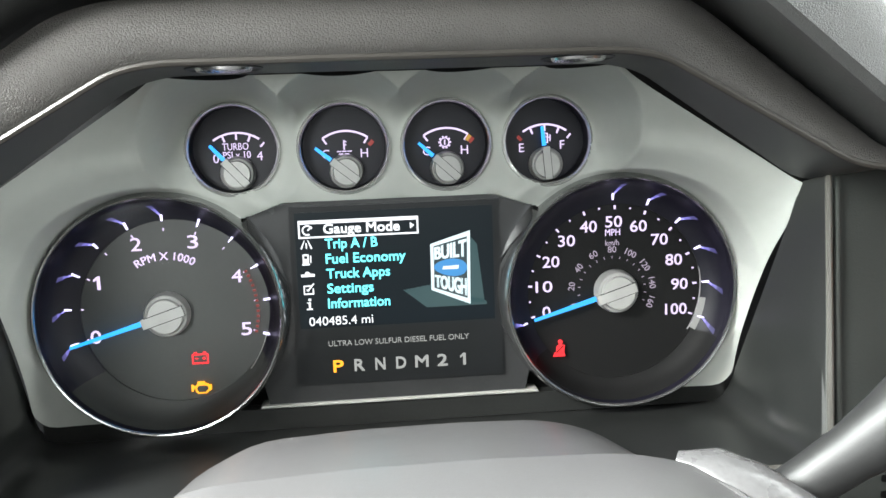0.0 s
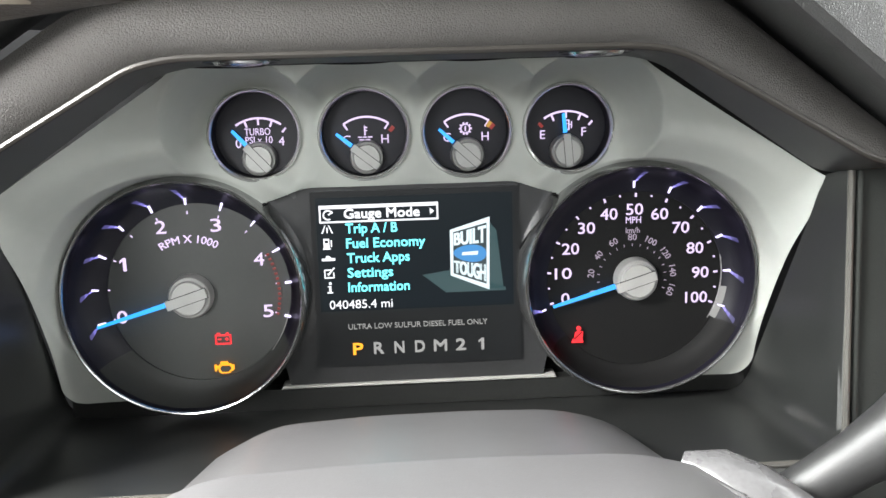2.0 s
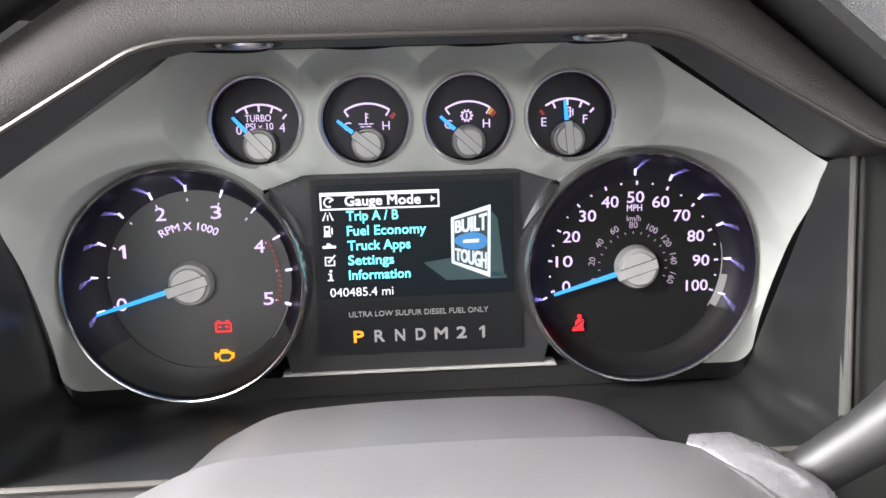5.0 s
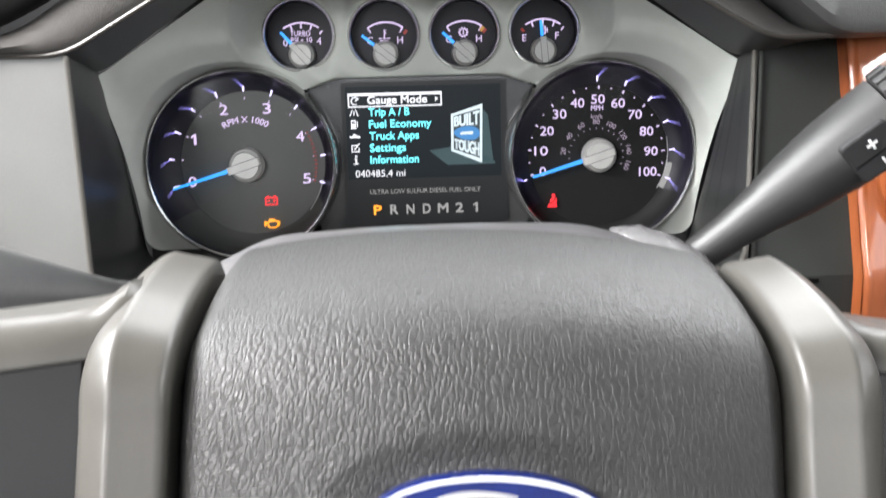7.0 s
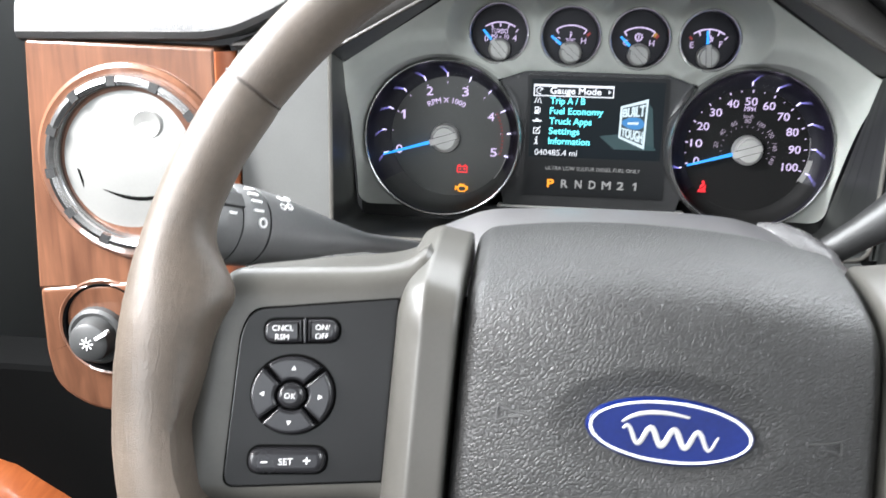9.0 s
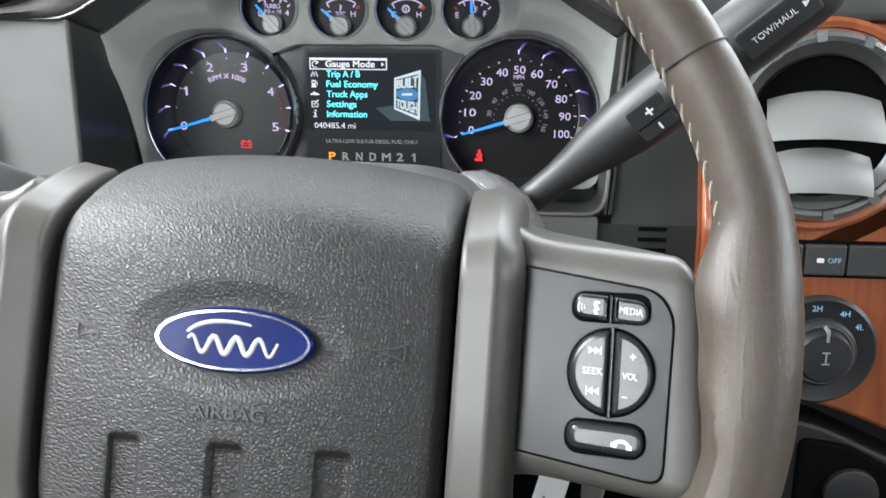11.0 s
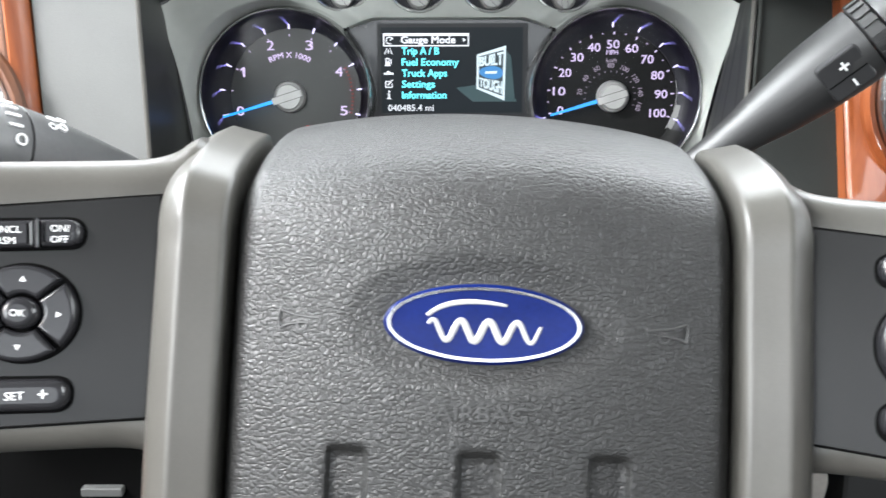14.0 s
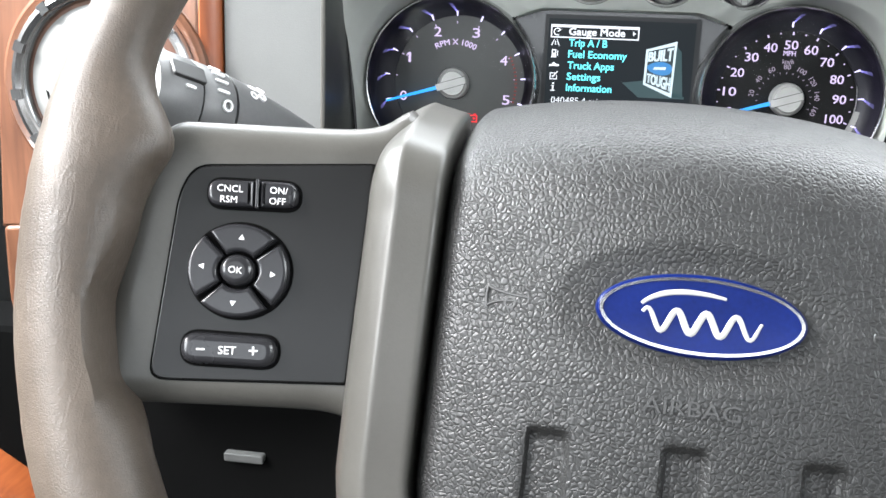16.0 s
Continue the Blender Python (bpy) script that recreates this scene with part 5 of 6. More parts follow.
def plate_z(x, y):
    """Height of the plate: walls that climb softly to its rim, with bowls sunk in for the gauges."""
    up = max(0, min(1, (y + 0.054) / 0.104))
    climbs = [(0, 0.0715, 0.066, 1.12), (1, 0.066, 0.058, 1.25), (5, 0.066, 0.056, 1.3), (2, 0.006 + 0.060 * up ** 1.3, 0.036, 1.4), (4, 0.008 + 0.058 * up ** 1.3, 0.034, 1.5)]
    k = 0.0045
    total = sum(math.exp(lift * max(0, 1 - edge_gap(x, y, e) / reach) ** p / k) for e, lift, reach, p in climbs)
    z = 0.0085 + k * math.log(total / len(climbs))
    for cx, cy in SMALL:
        d = math.hypot(x - cx, y - cy)
        t = max(0, min(1, (d - 0.0212) / 0.0120))
        z = 0.0145 + (z - 0.0145) * t ** 1.8
    near = min(math.hypot(x - cx, y - cy) for cx, cy in SMALL)
    z += 0.0010 * math.exp(-((near - 0.0335) / 0.0022) ** 2) * max(0.0, min(1.0, (z - 0.016) / 0.006))
    for cx, cy in (TACH, SPEED):
        d = math.hypot(x - cx, y - cy)
        # a soft shoulder round each large dial
        z += 0.0042 * math.exp(-((d - 0.0690) / 0.0062) ** 2) * min(1.0, max(0.0, (y + 0.02) / 0.05))
        t = max(0, min(1, (d - 0.0562) / 0.0036))
        lip = 1 - min(edge_gap(x, y, 2), edge_gap(x, y, 4)) / 0.0050
        t = max(t, lip)
        z = 0.0125 + (z - 0.0125) * (t * t * (3 - 2 * t))
    return z


def plate_keep(c):
    if inside(WINDOW, c.x, c.y):
        return False
    if abs(c.x) < 0.082 and c.y < -0.0350:
        return False
    if any(math.hypot(c.x - p[0], c.y - p[1]) < 0.0545 for p in (TACH, SPEED)):
        return False
    return all(math.hypot(c.x - p[0], c.y - p[1]) > 0.0200 for p in SMALL)


def plate_fn(i, j):
    """Rows run between the plate's slanted ends, so that its outline is clean."""
    y = -0.054 + 0.1545 * j
    w = 0.0
    for k in (1, 2):
        (x0, y0), (x1, y1) = EDGE[k], EDGE[k + 1]
        if min(y0, y1) - 1e-6 <= y <= max(y0, y1) + 1e-6:
            w = x0 + (x1 - x0) * (y - y0) / (y1 - y0)
    if y > 0.05:
        wl = -w
    else:
        wl = -0.1690 + 0.0005 * (y + 0.054) / 0.104
    d = max(0.0, -0.044 - y)
    cut = 0.010 - math.sqrt(max(0.0, 0.0001 - d * d))
    w, wl = w - cut, wl + cut
    x = wl + (w - wl) * i
    return (x, y, plate_z(x, y))


part("plate", sheet(plate_fn, 480, 240, plate_keep), M_BEZEL, cluster, "satin silver plate")
part("backing", prism(EDGE, -0.03, -0.004), M_GAP, cluster, "black backing")
part("screen_surround", prism(WINDOW, -0.004, 0.0035), M_SURROUND, cluster, "smoked black surround of the screen")
# raised frame along the top of the screen's recess
fr = corners([(-0.0660, 0.0412, 0.013), (-0.0500, 0.0470, 0.013), (0.0480, 0.0470, 0.013), (0.0650, 0.0412, 0.013)], 0.008, 4)
part("recess_edge", loft([[p + Vector((0, 0.0018, -0.003)) for p in fr], [p + Vector((0, 0.001, 0.0004)) for p in fr], fr, [p + Vector((0, -0.0015, -0.010)) for p in fr]]), M_BEZEL, cluster, "silver edge of the screen recess")
part("chrome_strip", prism(rounded([(-0.067, -0.0532), (0.069, -0.0532), (0.068, -0.0515), (-0.066, -0.0515)], 0.0006), -0.004, 0.0052, 0.0005), M_SILVER, cluster, "thin silver strip under the screen")
part("sill", prism([(-0.168, -0.0640), (0.164, -0.0640), (0.164, -0.0535), (-0.168, -0.0535)], -0.02, 0.004), M_SHELF, cluster, "black sill")


def gauge_ring(parent, R, h):
    part("ring", lathe([(R + 0.0026, 0.002), (R + 0.0020, h - 0.0085), (R + 0.0010, h - 0.0035), (R + 0.0002, h - 0.0008), (R - 0.0006, h), (R - 0.0012, h - 0.0002), (R - 0.0016, h - 0.0010)], 128), M_RING, parent, "chrome ring")
    part("ring_inner", lathe([(R - 0.0016, h - 0.0010), (R - 0.0024, h - 0.005), (R - 0.0032, 0.002)], 128), M_TRACK, parent, "black inner wall of the ring")


def hub(parent, r, h, angle, z=0.0, c=(0, 0)):
    """A silver cap on a darker skirt, crossed by the needle's flat bar."""
    hb = part("hub_skirt", lathe([(r * 1.08, z), (r * 1.06, z + h * 0.62), (r * 0.98, z + h * 0.78), (r * 0.80, z + h * 0.82)], 40), M_SKIRT, parent, "grey skirt of the hub", at(*c))
    part("hub_cap", lathe([(r * 0.84, z + h * 0.70), (r * 0.84, z + h * 0.92), (r * 0.79, z + h), (0, z + h)], 40), M_SILVER, hb, "silver hub cap")
    x, y = spot(1, angle)
    part("needle_bar", bar(-x * r * 0.90, -y * r * 0.90, x * r * 1.12, y * r * 1.12, r * 0.46, z + h * 0.72, z + h + 0.0004), M_SILVER, hb)
    for s in (-1, 1):
        ox, oy = -y * s * r * 0.24, x * s * r * 0.24
        part("hub_groove", bar(-x * r * 0.93 + ox, -y * r * 0.93 + oy, x * r * 0.93 + ox, y * r * 0.93 + oy, r * 0.05, z + h - 0.0004, z + h + 0.00025), M_DARKLINE, hb)


def track_mesh(shift, a0, a1):
    """The sloping outer track from one angle to another; its inner edge may sit a little aside of the ring's middle."""
    n = max(8, int((a1 - a0) / 3))
    bm = bmesh.new()
    rings = []
    for r, z, k in ((0.0432, 0.0010, 1), (0.0432, 0.0030, 1), (0.0465, 0.0040, 0.6), (0.0500, 0.0062, 0.2), (0.0522, 0.0098, 0), (0.0534, 0.0135, 0), (0.0545, 0.0135, 0)):
        rings.append([bm.verts.new((r * math.cos(a) + shift[0] * k, r * math.sin(a) + shift[1] * k, z)) for a in (radians(a0 + (a1 - a0) * i / n) for i in range(n + 1))])
    for a, b in zip(rings, rings[1:]):
        for i in range(n):
            bm.faces.new((a[i], a[i + 1], b[i + 1], b[i]))
    return bm


def big_dial(name, centre, label, shift, face, low):
    g = part(name, prism(disc(0.0535, 96), -0.002, 0.002), face, cluster, label, at(*centre, 0.002))
    part("track", track_mesh(shift, -28, 218), M_TRACK, g, "violet-black outer track")
    part("lower_track", track_mesh(shift, 218, 332), low, g, "plain lower part of the track")
    gauge_ring(g, 0.0557, 0.0175)
    return g


def track_z(r):
    """Height of the sloping track at a distance from the dial's middle."""
    rows = ((0.0432, 0.0030), (0.0465, 0.0040), (0.0500, 0.0062), (0.0522, 0.0098), (0.0534, 0.0135))
    for (r0, z0), (r1, z1) in zip(rows, rows[1:]):
        if r <= r1:
            return z0 + (z1 - z0) * (r - r0) / (r1 - r0)
    return 0.0135


def light_guide(parent, o, a, r0, turn, length=0.0062):
    """A tick's flare, painted as glowing strips that fade up the track from it."""
    for k, g in enumerate(G_FLARES):
        rows = []
        for i in range(4):
            t = (k + i / 3) / 3
            r = r0 + length * t
            x, y = off(o, r, a + turn * t)
            nx, ny = -math.sin(radians(a)), math.cos(radians(a))
            w = 0.0003 + 0.0011 * t
            z = track_z(math.hypot(x, y)) + 0.0010
            rows.append([Vector((x - nx * w, y - ny * w, z)), Vector((x, y, z + 0.0003)), Vector((x + nx * w, y + ny * w, z))])
        part("light_guide", loft(rows), g, parent, "fading violet flare of a tick, painted as a glowing strip")


def off(o, r, a):
    """A place on a dial face, whose print sits a little off the ring's middle."""
    return o[0] + r * math.cos(radians(a)), o[1] + r * math.sin(radians(a))


TO, SO = (0.0020, -0.0012), (-0.0013, -0.0015)
tach = big_dial("tachometer", TACH, "charcoal tachometer dial reading zero", (0.0050, 0.0), M_DIAL, M_DIALDARK)


def tach_angle(v):
    return 195.0 - 41.95 * v


for v in range(6):
    x, y = off(TO, 0.0358, tach_angle(v))
    if v == 1:
        part("numeral", numeral_one(0.0088, 0.0030), G_NUM, tach, "", at(x, y, 0.0021))
    else:
        word(str(v), 0.0088, G_NUM, tach, x, y, 0.0022, width=0.0048, name="numeral", bold=0.00003)
for i in range(11):
    a = tach_angle(i * 0.5)
    r0, r1 = (0.0435, 0.0472) if i % 2 == 0 else (0.0440, 0.0470)
    if a > 20:
        part("tick", bar(*off(TO, r0, a), *off(TO, r1, a), 0.0005, 0.0030, 0.0050, w2=0.0010), G_TICK, tach, "glowing violet tick")
        if i < 6:
            light_guide(tach, TO, a, 0.0462, 5.0, 0.0055)
    else:
        part("tick", bar(*off(TO, 0.0440, a), *off(TO, 0.0470, a), 0.0009, 0.0030, 0.0046), G_TICK, tach, "glowing violet tick")
    part("minor_tick", bar(*off(TO, 0.0392, a), *off(TO, 0.0406, a), 0.0006, 0.0015, 0.0023), G_NUM, tach)
for i in range(13):
    a = tach_angle(4.0 + i / 12)
    part("red_mark", bar(*off(TO, 0.0400, a), *off(TO, 0.0414, a), 0.0010, 0.0030, 0.0037), G_DIMRED, tach)
# light caught on the inner disc's left edge, painted as a glowing arc
part("step_line", ring_band(0.0398, 0.0402, 0.0018, 0.0027, 162, 214, 160), G_DIM, tach, "step line with its lit edge painted as a soft glow")
part("step_line", ring_band(0.0476, 0.0480, 0.0033, 0.0039, -38, -14, 160), M_GREYMARK, tach, "grey step line")
part("caption", bend(lettering("RPM X 1000", 0.0052, 0.0282, bold=0.00003), 0.0274, 90), G_NUM, tach, "", at(TO[0] - 0.0005, TO[1], 0.0022))
part("needle", bar(*off((0.0011, -0.0010), 0.009, 196.5), *off((0.0011, -0.0010), 0.0465, 196.5), 0.0024, 0.0056, 0.0066, w2=0.0013), G_NEEDLE, tach, "bright blue needle")
hub(tach, 0.0098, 0.0105, 197.5, c=(0.0011, -0.0010))
bt = bmesh.new()
for p in (box2(-0.0038, -0.0027, 0.0038, -0.0021), box2(-0.0038, 0.0015, 0.0038, 0.0021), box2(-0.0038, -0.0021, -0.0032, 0.0015), box2(0.0032, -0.0021, 0.0038, 0.0015), box2(-0.0028, 0.0021, -0.0014, 0.0030), box2(0.0014, 0.0021, 0.0028, 0.0030), box2(-0.0024, -0.0004, -0.0010, 0.0001), box2(0.0010, -0.0004, 0.0024, 0.0001), box2(0.00145, -0.00085, 0.00195, 0.00055)):
    prism(p, 0.0018, 0.0026, bm=bt)
part("battery_light", bt, G_RED, tach, "red battery warning light", at(0.0142, -0.0233))
en = bmesh.new()
engine = [(-0.0047, -0.0016), (-0.0038, -0.0016), (-0.0038, -0.0004), (-0.0028, -0.0004), (-0.0028, -0.0018), (-0.0016, -0.0028), (0.0024, -0.0028), (0.0034, -0.0016), (0.0040, -0.0016), (0.0047, -0.0010), (0.0047, 0.0014), (0.0036, 0.0014), (0.0028, 0.0020), (0.0018, 0.0020), (0.0018, 0.0030), (-0.0018, 0.0030), (-0.0018, 0.0020), (-0.0028, 0.0010), (-0.0038, 0.0010), (-0.0038, 0.0016), (-0.0047, 0.0016)]
prism(engine, 0.0018, 0.0024, bm=en)
eng = part("engine_light", en, G_AMBER, tach, "amber engine warning light", at(0.0141, -0.0373, 0.0016))
part("engine_light_inside", prism([(-0.0018, -0.0010), (-0.0010, -0.0019), (0.0020, -0.0019), (0.0032, -0.0006), (0.0032, 0.0004), (0.0022, 0.0011), (-0.0012, 0.0011), (-0.0020, 0.0002)], 0.0020, 0.0030), M_DIAL, eng)

speed = big_dial("speedometer", SPEED, "black speedometer dial reading zero", (0.0, -0.0020), M_DIALBLACK, M_DIALBLACK)
for g in (tach, speed):
    for f in g.data.polygons:
        f.use_smooth = False


def mph_angle(v):
    return 195.3 - 2.14 * v


for v in range(0, 101, 10):
    x, y = off(SO, 0.0340, mph_angle(v))
    word(str(v), 0.0078, G_NUM, speed, x, y, 0.0022, width={1: 0.0040, 2: 0.0082, 3: 0.0108}[len(str(v))], name="numeral", bold=0.00003)
    a = mph_angle(v)
    part("minor_tick", bar(*off(SO, 0.0402, a), *off(SO, 0.0420, a), 0.0008, 0.0030, 0.0040), G_NUM, speed)
    if v < 100:
        part("minor_tick", bar(*off(SO, 0.0408, a - 10.7), *off(SO, 0.0416, a - 10.7), 0.0007, 0.0030, 0.0040), G_NUM, speed)
for i, a in enumerate((197.5, 90, 68, 46, 25, 3, -19)):
    part("tick", bar(*off(SO, 0.0448, a), *off(SO, 0.0480, a), 0.0005, 0.0030, 0.0052, w2=0.0010), G_TICK, speed, "glowing violet tick")
    light_guide(speed, SO, a, 0.0470, -5.0, 0.0058)
part("end_glow", ring_band(0.0425, 0.0462, 0.0030, 0.0038, -30, -9, 180), G_GREYT, speed, "pale lit end piece")
part("step_line", ring_band(0.0424, 0.0428, 0.0033, 0.0039, -32, 12, 160), M_GREYMARK, speed, "grey step line")
for v in range(0, 161, 20):
    a = 198.5 - 1.36 * v
    x, y = off(SO, 0.0204, a)
    word(str(v), 0.0044, G_DIM, speed, x, y, 0.0022, width={1: 0.0022, 2: 0.0042, 3: 0.0056}[len(str(v))], rz=a - 90, name="numeral")
    for h in (0, 10):
        aa = a - h * 1.36
        if v + h <= 160:
            part("minor_tick", bar(*off(SO, 0.0160, aa), *off(SO, 0.0172, aa), 0.0004, 0.0015, 0.0023), G_DIM, speed)
word("MPH", 0.0046, G_NUM, speed, SO[0] + 0.0005, SO[1] + 0.0288, 0.0022, width=0.0074)
word("km/h", 0.0040, G_DIM, speed, SO[0] + 0.0002, SO[1] + 0.0237, 0.0022, width=0.0068)
part("needle", bar(*off((0, -0.0014), 0.009, 196.5), *off((0, -0.0014), 0.0425, 196.5), 0.0024, 0.0052, 0.0062, w2=0.0013), G_NEEDLE, speed, "bright blue needle")
hub(speed, 0.0098, 0.0105, 197.5, c=(0.0, -0.0014))
bl = bmesh.new()
for p in (disc(0.0011, 16, 0.0006, 0.0030), [(-0.0016, -0.0030), (0.0022, -0.0030), (0.0028, 0.0012), (0.0004, 0.0018), (-0.0012, 0.0008)], [(-0.0030, -0.0042), (0.0030, -0.0042), (0.0024, -0.0022), (-0.0022, -0.0022)]):
    prism(p, 0.0018, 0.0026, bm=bl)
belt = part("seat_belt_light", bl, G_RED, speed, "red seat belt warning light", at(-0.0285, -0.0283, 0.0016))
part("belt_stripe", bar(-0.0016, -0.0022, 0.0022, 0.0012, 0.0006, 0.0022, 0.0028), M_DIALBLACK, belt)

# the four small gauges
NEEDLE = (132, 141, 137, 95)
for k, (c, na) in enumerate(zip(SMALL, NEEDLE)):
    nm = ("turbo_gauge", "coolant_gauge", "transmission_gauge", "fuel_gauge")[k]
    g = part(nm, prism(disc(0.0198, 64), -0.002, 0.002), M_TRACK, cluster, "small round black gauge", at(*c, 0.004))
    part("ring", lathe([(0.0214, 0.008), (0.0213, 0.0122), (0.0208, 0.0134), (0.0201, 0.0138), (0.0196, 0.0131), (0.0193, 0.0114)], 72), M_GRING, g, "pale silver ring")
    part("inner_wall", lathe([(0.0194, 0.0117), (0.0191, 0.002)], 64), M_TRACK, g, "black inner wall")
    hx, hy, R = 0.0006, -0.0112, 0.0186
    word_z = 0.0022
    sink = 0.0020

    def on_arc(r, a):
        x, y = spot(r, a)
        return hx + x, hy + y
    a0, a1 = (124, 56)
    part("scale", ring_band(R - 0.00045, R + 0.00045, 0.0016, 0.0026, a1, a0, 200, hx, hy), G_NUM, g, "lit scale arc")
    ticks = {0: (110, 90, 70), 1: (124, 56), 2: (124, 56), 3: (112, 90, 68)}[k]
    for a in ticks:
        part("tick", bar(*on_arc(R - 0.0032, a), *on_arc(R, a), 0.0008, 0.0016, 0.0026), G_NUM, g)
    if k in (0, 3):
        part("tick", bar(*on_arc(R - 0.0026, 48), *on_arc(R, 48), 0.0008, 0.0016, 0.0026), G_NUM, g)
    if k == 0:
        word("TURBO", 0.0046, G_NUM, g, 0.0, 0.0032 - sink, word_z, width=0.0118)
        word("PSI x 10", 0.0046, G_NUM, g, 0.0005, -0.0006 - sink, word_z, width=0.0124)
        word("0", 0.0058, G_NUM, g, -0.0090, -0.0020 - sink, word_z)
        word("4", 0.0058, G_NUM, g, 0.0108, -0.0014 - sink, word_z)
    elif k == 3:
        word("E", 0.0058, G_NUM, g, -0.0105, -0.0012 - sink, word_z)
        word("F", 0.0058, G_NUM, g, 0.0090, -0.0004 - sink, word_z)
        part("red_mark", bar(*on_arc(R - 0.0026, 134), *on_arc(R, 134), 0.0014, 0.0016, 0.0026), G_DIMRED, g)
        pump = bmesh.new()
        for p in (box2(-0.0016, -0.0024, 0.0010, -0.0019), box2(-0.0016, -0.0019, -0.0011, 0.0024), box2(0.0005, -0.0019, 0.0010, 0.0024), box2(-0.0011, 0.0019, 0.0005, 0.0024), box2(-0.0011, 0.0004, 0.0005, 0.0008), box2(0.0010, 0.0000, 0.0018, 0.0004), box2(0.0018, -0.0016, 0.0022, 0.0016)):
            prism(p, 0.0016, 0.0026, bm=pump)
        part("pump_symbol", pump, G_NUM, g, "", at(0.0012, 0.0030 - sink))
    else:
        word("C", 0.0058, G_NUM, g, -0.0086, -0.0010 - sink, word_z)
        word("H", 0.0058, G_NUM, g, 0.0092, -0.0010 - sink, word_z)
        part("red_mark", bar(*on_arc(R - 0.0026, 47), *on_arc(R + 0.0002, 47), 0.0018, 0.0016, 0.0026), G_DIMRED, g)
        if k == 2:
            part("yellow_mark", bar(*on_arc(R - 0.0028, 53), *on_arc(R + 0.0002, 53), 0.0018, 0.0016, 0.0027), G_YELLOW, g)
            gear = ring_band(0.0018, 0.0023, 0.0016, 0.0026, n=40)
            for i in range(10):
                bar(*spot(0.0022, 36 * i), *spot(0.0030, 36 * i), 0.0008, 0.0016, 0.0026, bm=gear)
            prism(box2(-0.0003, -0.0012, 0.0003, 0.0012), 0.0016, 0.0026, bm=gear)
            part("gear_symbol", gear, G_NUM, g, "", at(0.0, 0.0028 - sink))
        else:
            th = bmesh.new()
            for p in (box2(-0.0003, -0.0010, 0.0003, 0.0034), box2(0.0003, 0.0024, 0.0012, 0.0029), box2(0.0003, 0.0010, 0.0012, 0.0015), box2(-0.0034, -0.0020, -0.0014, -0.0015), box2(-0.0010, -0.0020, 0.0010, -0.0015), box2(0.0014, -0.0020, 0.0034, -0.0015), box2(-0.0026, -0.0032, -0.0006, -0.0027), box2(0.0002, -0.0032, 0.0022, -0.0027)):
                prism(p, 0.0016, 0.0026, bm=th)
            part("thermometer_symbol", th, G_NUM, g, "", at(0.0, 0.0018 - sink))
    part("needle", bar(*on_arc(0.0088, na), *on_arc(0.0178, na), 0.0019, 0.0040, 0.0050, w2=0.0013), G_NEEDLE, g, "blue needle")
    hub(g, 0.0074, 0.0086, na, 0.0, (hx, hy))

# the message screen
screen = part("message_screen", prism(rounded(box2(-0.0480, -0.0425, 0.0512, 0.0432), 0.0008), -0.001, 0.0050), M_SCREEN, cluster, "lit colour message screen showing a menu list")
part("lcd", prism(box2(-0.0455, -0.0148, 0.0478, 0.0405), 0.0040, 0.0053), G_LCD, screen, "dark lit display area")
box_ = bmesh.new()
x0, x1, y0, y1 = -0.0440, 0.0124, 0.0284, 0.0368
for p in (box2(x0, y0, x1, y0 + 0.0008), box2(x0, y1 - 0.0008, x1, y1), box2(x0, y0, x0 + 0.0008, y1), box2(x1 - 0.0008, y0, x1, y1), box2(x0 + 0.0008, y1 - 0.0017, x1 - 0.0008, y1 - 0.0008)):
    prism(p, 0.0050, 0.0056, bm=box_)
part("highlight_box", box_, G_WHITE, screen, "white highlight box")
word("Gauge Mode", 0.0064, G_WHITE, screen, -0.0322, 0.0326, 0.0057, width=0.0356, align='LEFT', bold=0.00014)
dial_icon = ring_band(0.0018, 0.0025, 0.0050, 0.0057, 20, 300, n=40)
bar(0.0002, 0.0, 0.0022, 0.0016, 0.0007, 0.0050, 0.0057, bm=dial_icon)
part("menu_icon", dial_icon, G_WHITE, screen, "white menu symbol", at(-0.0398, 0.0322))
part("arrow_mark", prism([(0.0084, 0.0310), (0.0104, 0.0325), (0.0084, 0.0340)], 0.0050, 0.0058), G_WHITE, screen)
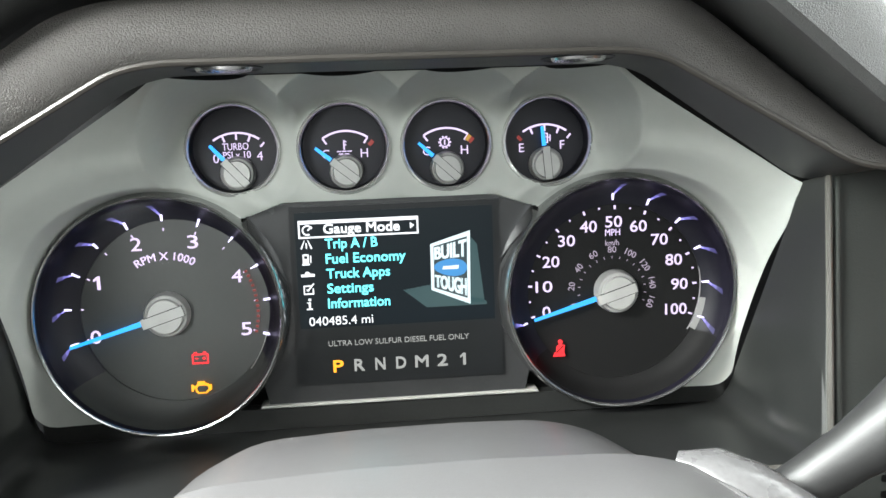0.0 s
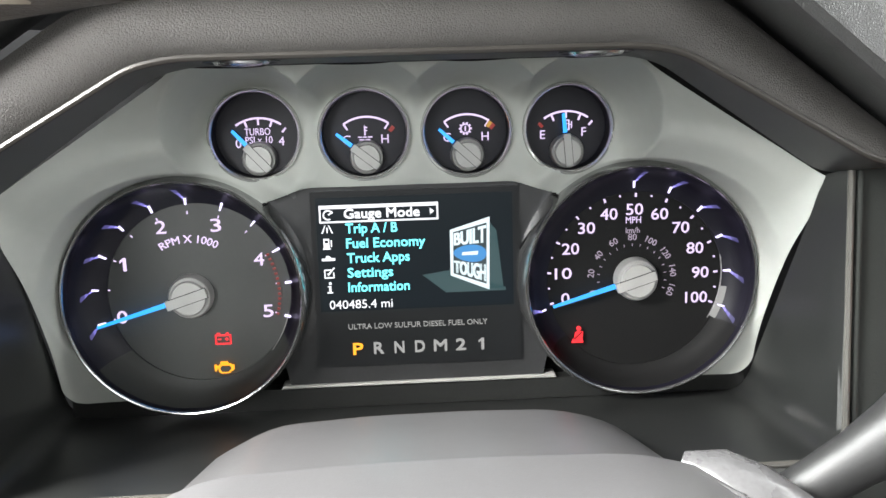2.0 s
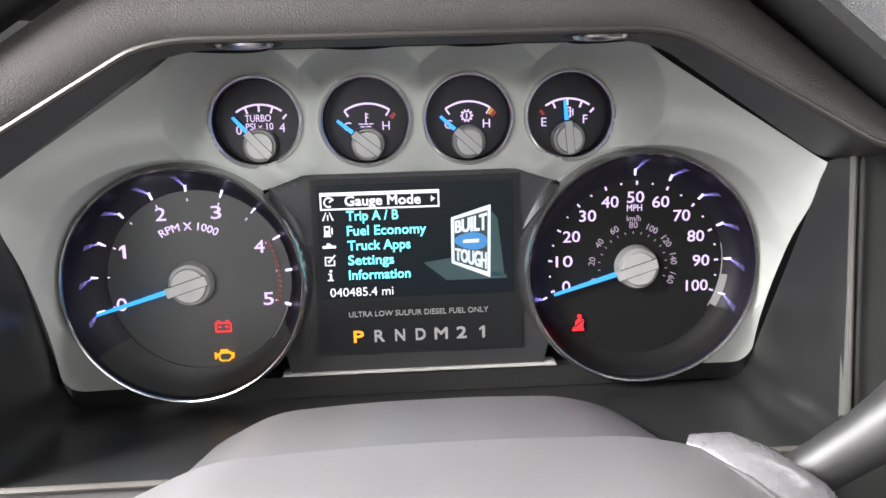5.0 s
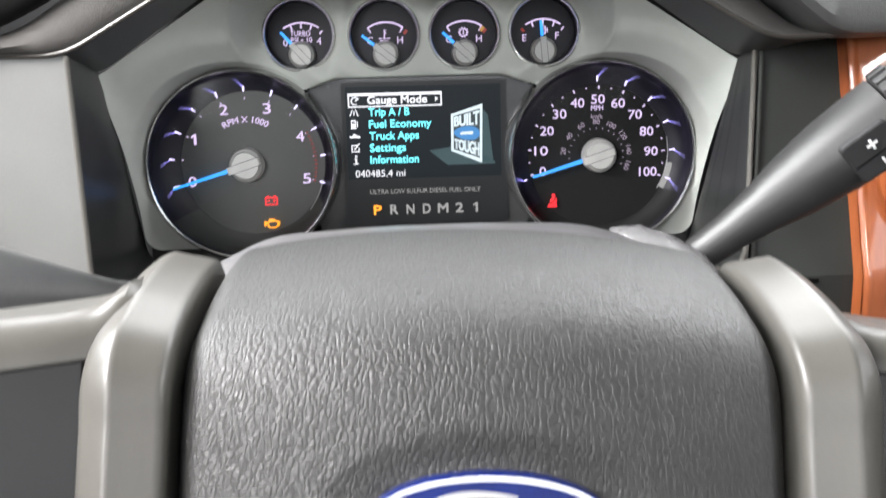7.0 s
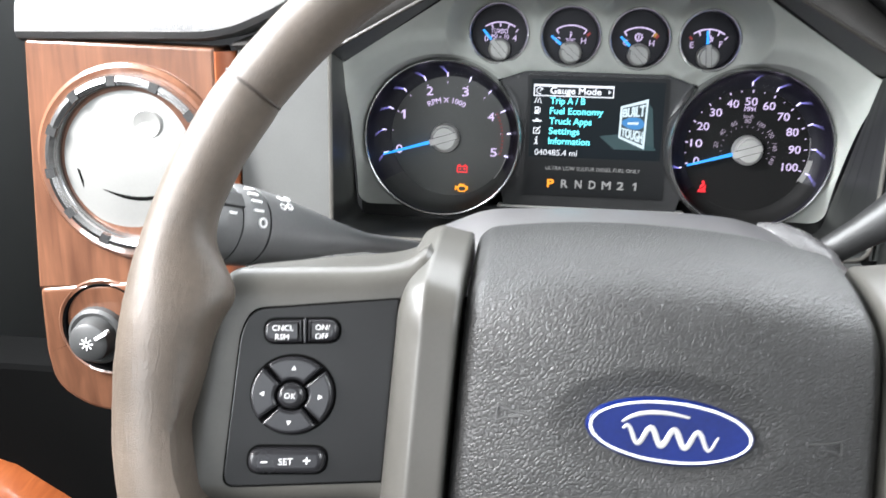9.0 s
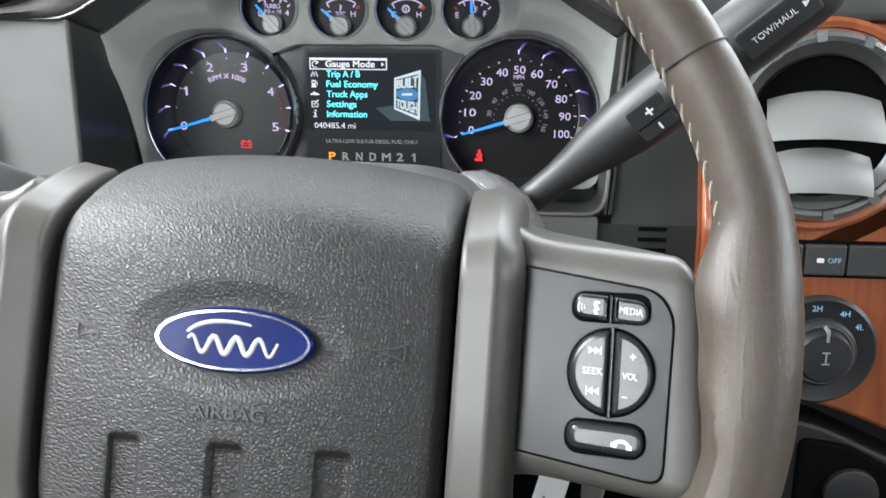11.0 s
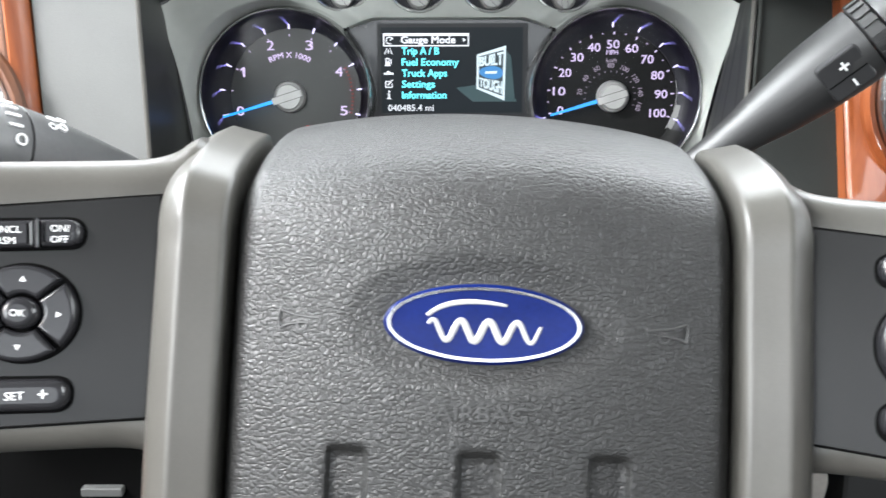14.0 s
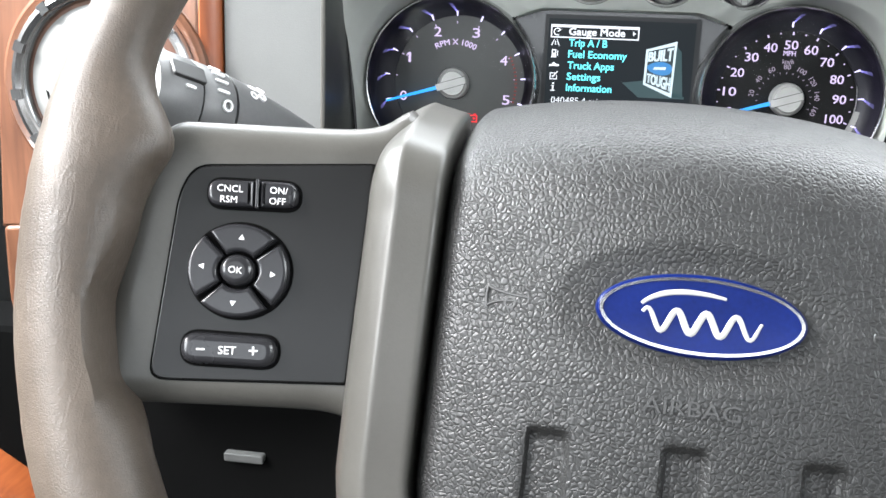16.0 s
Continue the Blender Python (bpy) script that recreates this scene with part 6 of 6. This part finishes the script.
for i, (t, w) in enumerate((("Trip A / B", 0.0253), ("Fuel Economy", 0.0388), ("Truck Apps", 0.0308), ("Settings", 0.0224), ("Information", 0.0303))):
    word(t, 0.0066, G_CYAN, screen, -0.0318, 0.0255 - 0.00715 * i, 0.0054, width=w * 0.965, align='LEFT', bold=0.00009)
    ic = bmesh.new()
    shapes = ([[(-0.0028, -0.002), (-0.0020, -0.002), (-0.0006, 0.002), (-0.0010, 0.002)], [(0.0028, -0.002), (0.0020, -0.002), (0.0006, 0.002), (0.0010, 0.002)], box2(-0.0003, -0.0018, 0.0003, 0.0008)],
              [box2(-0.0024, -0.0026, 0.0012, -0.0020), box2(-0.0020, -0.0020, 0.0008, 0.0004), box2(-0.0020, 0.0018, 0.0008, 0.0026), box2(-0.0020, 0.0004, -0.0014, 0.0018), box2(0.0002, 0.0004, 0.0008, 0.0018), box2(0.0014, -0.0014, 0.0020, 0.0018)],
              [[(-0.0032, -0.0010), (0.0032, -0.0010), (0.0032, 0.0002), (0.0012, 0.0004), (0.0004, 0.0014), (-0.0010, 0.0014), (-0.0014, 0.0002), (-0.0032, 0.0002)]],
              [box2(-0.0024, -0.0024, 0.0024, -0.0018), box2(-0.0024, -0.0018, -0.0018, 0.0020), box2(-0.0018, 0.0014, 0.0010, 0.0020), box2(0.0018, -0.0018, 0.0024, 0.0004), [(-0.0012, 0.0002), (-0.0004, -0.0012), (0.0028, 0.0026), (0.0022, 0.0030), (-0.0004, 0.0000)]],
              [box2(-0.0004, -0.0026, 0.0006, 0.0010), box2(-0.0014, -0.0026, 0.0014, -0.0020), box2(-0.0012, 0.0006, 0.0004, 0.0010), disc(0.0007, 12, 0.0002, 0.0022)])[i]
    for p in shapes:
        prism(p, 0.0050, 0.0056, bm=ic)
    part("menu_icon", ic, G_WHITE, screen, "white menu symbol", at(-0.0406, 0.0255 - 0.00715 * i))
word("040485.4 mi", 0.0060, G_WHITE, screen, -0.0412, -0.0115, 0.0054, width=0.0302, align='LEFT')


def on_sign(u, v):
    """A place on the slanting sign of the screen's picture."""
    a, b, c, e = Vector((0.0178, 0.0012)), Vector((0.0357, -0.0060)), Vector((0.0364, 0.0280)), Vector((0.0180, 0.0227))
    return a.lerp(b, u).lerp(e.lerp(c, u), v)


def sign_quad(u0, v0, u1, v1, z, bm=None):
    return prism([tuple(on_sign(u, v)) for u, v in ((u0, v0), (u1, v0), (u1, v1), (u0, v1))], z - 0.0003, z, bm=bm)


part("picture_floor", prism([(0.0040, 0.0015), (0.0178, 0.0035), (0.0440, -0.0060), (0.0440, -0.0075), (0.0150, -0.0075)], 0.0050, 0.0055), G_TEAL, screen, "teal floor in the picture")
part("picture_wall", prism([(0.0360, 0.0270), (0.0400, 0.0220), (0.0430, -0.0066), (0.0357, -0.0060)], 0.0050, 0.0055), G_TEAL, screen, "teal wall in the picture")
sign = part("picture_sign", sign_quad(-0.02, -0.02, 1.02, 1.02, 0.0059), G_SIGN, screen, "pale slanting sign")
part("sign_panel", sign_quad(0.06, 0.05, 0.94, 0.95, 0.0061), G_SIGNIN, sign)
for t, v0, v1 in (("BUILT", 0.66, 0.92), ("TOUGH", 0.08, 0.34)):
    me = lettering(t, 1.0, 1.0, 0.0001, 'LEFT', 0.02)
    ys = [v.co.y for v in me.vertices]
    lo, hi = min(ys), max(ys)
    for v in me.vertices:
        p = on_sign(0.09 + 0.82 * v.co.x, v0 + (v1 - v0) * (v.co.y - lo) / (hi - lo))
        v.co = (p.x, p.y, 0.0062 + (0.0001 if v.co.z > 0 else 0))
    part("sign_lettering", me, G_SIGN, sign)
part("sign_oval", prism([tuple(on_sign(0.5 + 0.44 * math.cos(a), 0.5 + 0.15 * math.sin(a))) for a in (2 * math.pi * i / 32 for i in range(32))], 0.0058, 0.0064), G_OVAL, sign, "plain blue oval")
part("sign_oval_bar", prism([tuple(on_sign(u, v)) for u, v in ((0.28, 0.46), (0.70, 0.48), (0.72, 0.54), (0.30, 0.52))], 0.0060, 0.0066), G_SIGN, sign, "plain pale bar")
word("ULTRA LOW SULFUR DIESEL FUEL ONLY", 0.0038, G_GREYT, screen, 0.0010, -0.0228, 0.0052, width=0.0676)
for i, t in enumerate("PRNDM21"):
    if t == "1":
        part("gear_letter", numeral_one(0.0082, 0.0028), G_GREYT, screen, "", at(-0.0286 + 0.01003 * i, -0.0340, 0.0052))
    else:
        word(t, 0.0082, G_AMBER if t == "P" else G_GREYT, screen, -0.0286 + 0.01003 * i, -0.0340, 0.0052, width=0.0062 if t == "M" else 0.0046, name="gear_letter", bold=0.00016)
# clear lens over the dials
for nm, c, r in (("lens", TACH, 0.0535), ("lens", SPEED, 0.0535)):
    ln = part(nm, lathe([(r, 0.0125), (r * 0.7, 0.0133), (r * 0.35, 0.0138), (0.0, 0.0139)], 64), M_LENS, cluster, "clear dial lens", at(*c))
    ln.visible_shadow = False
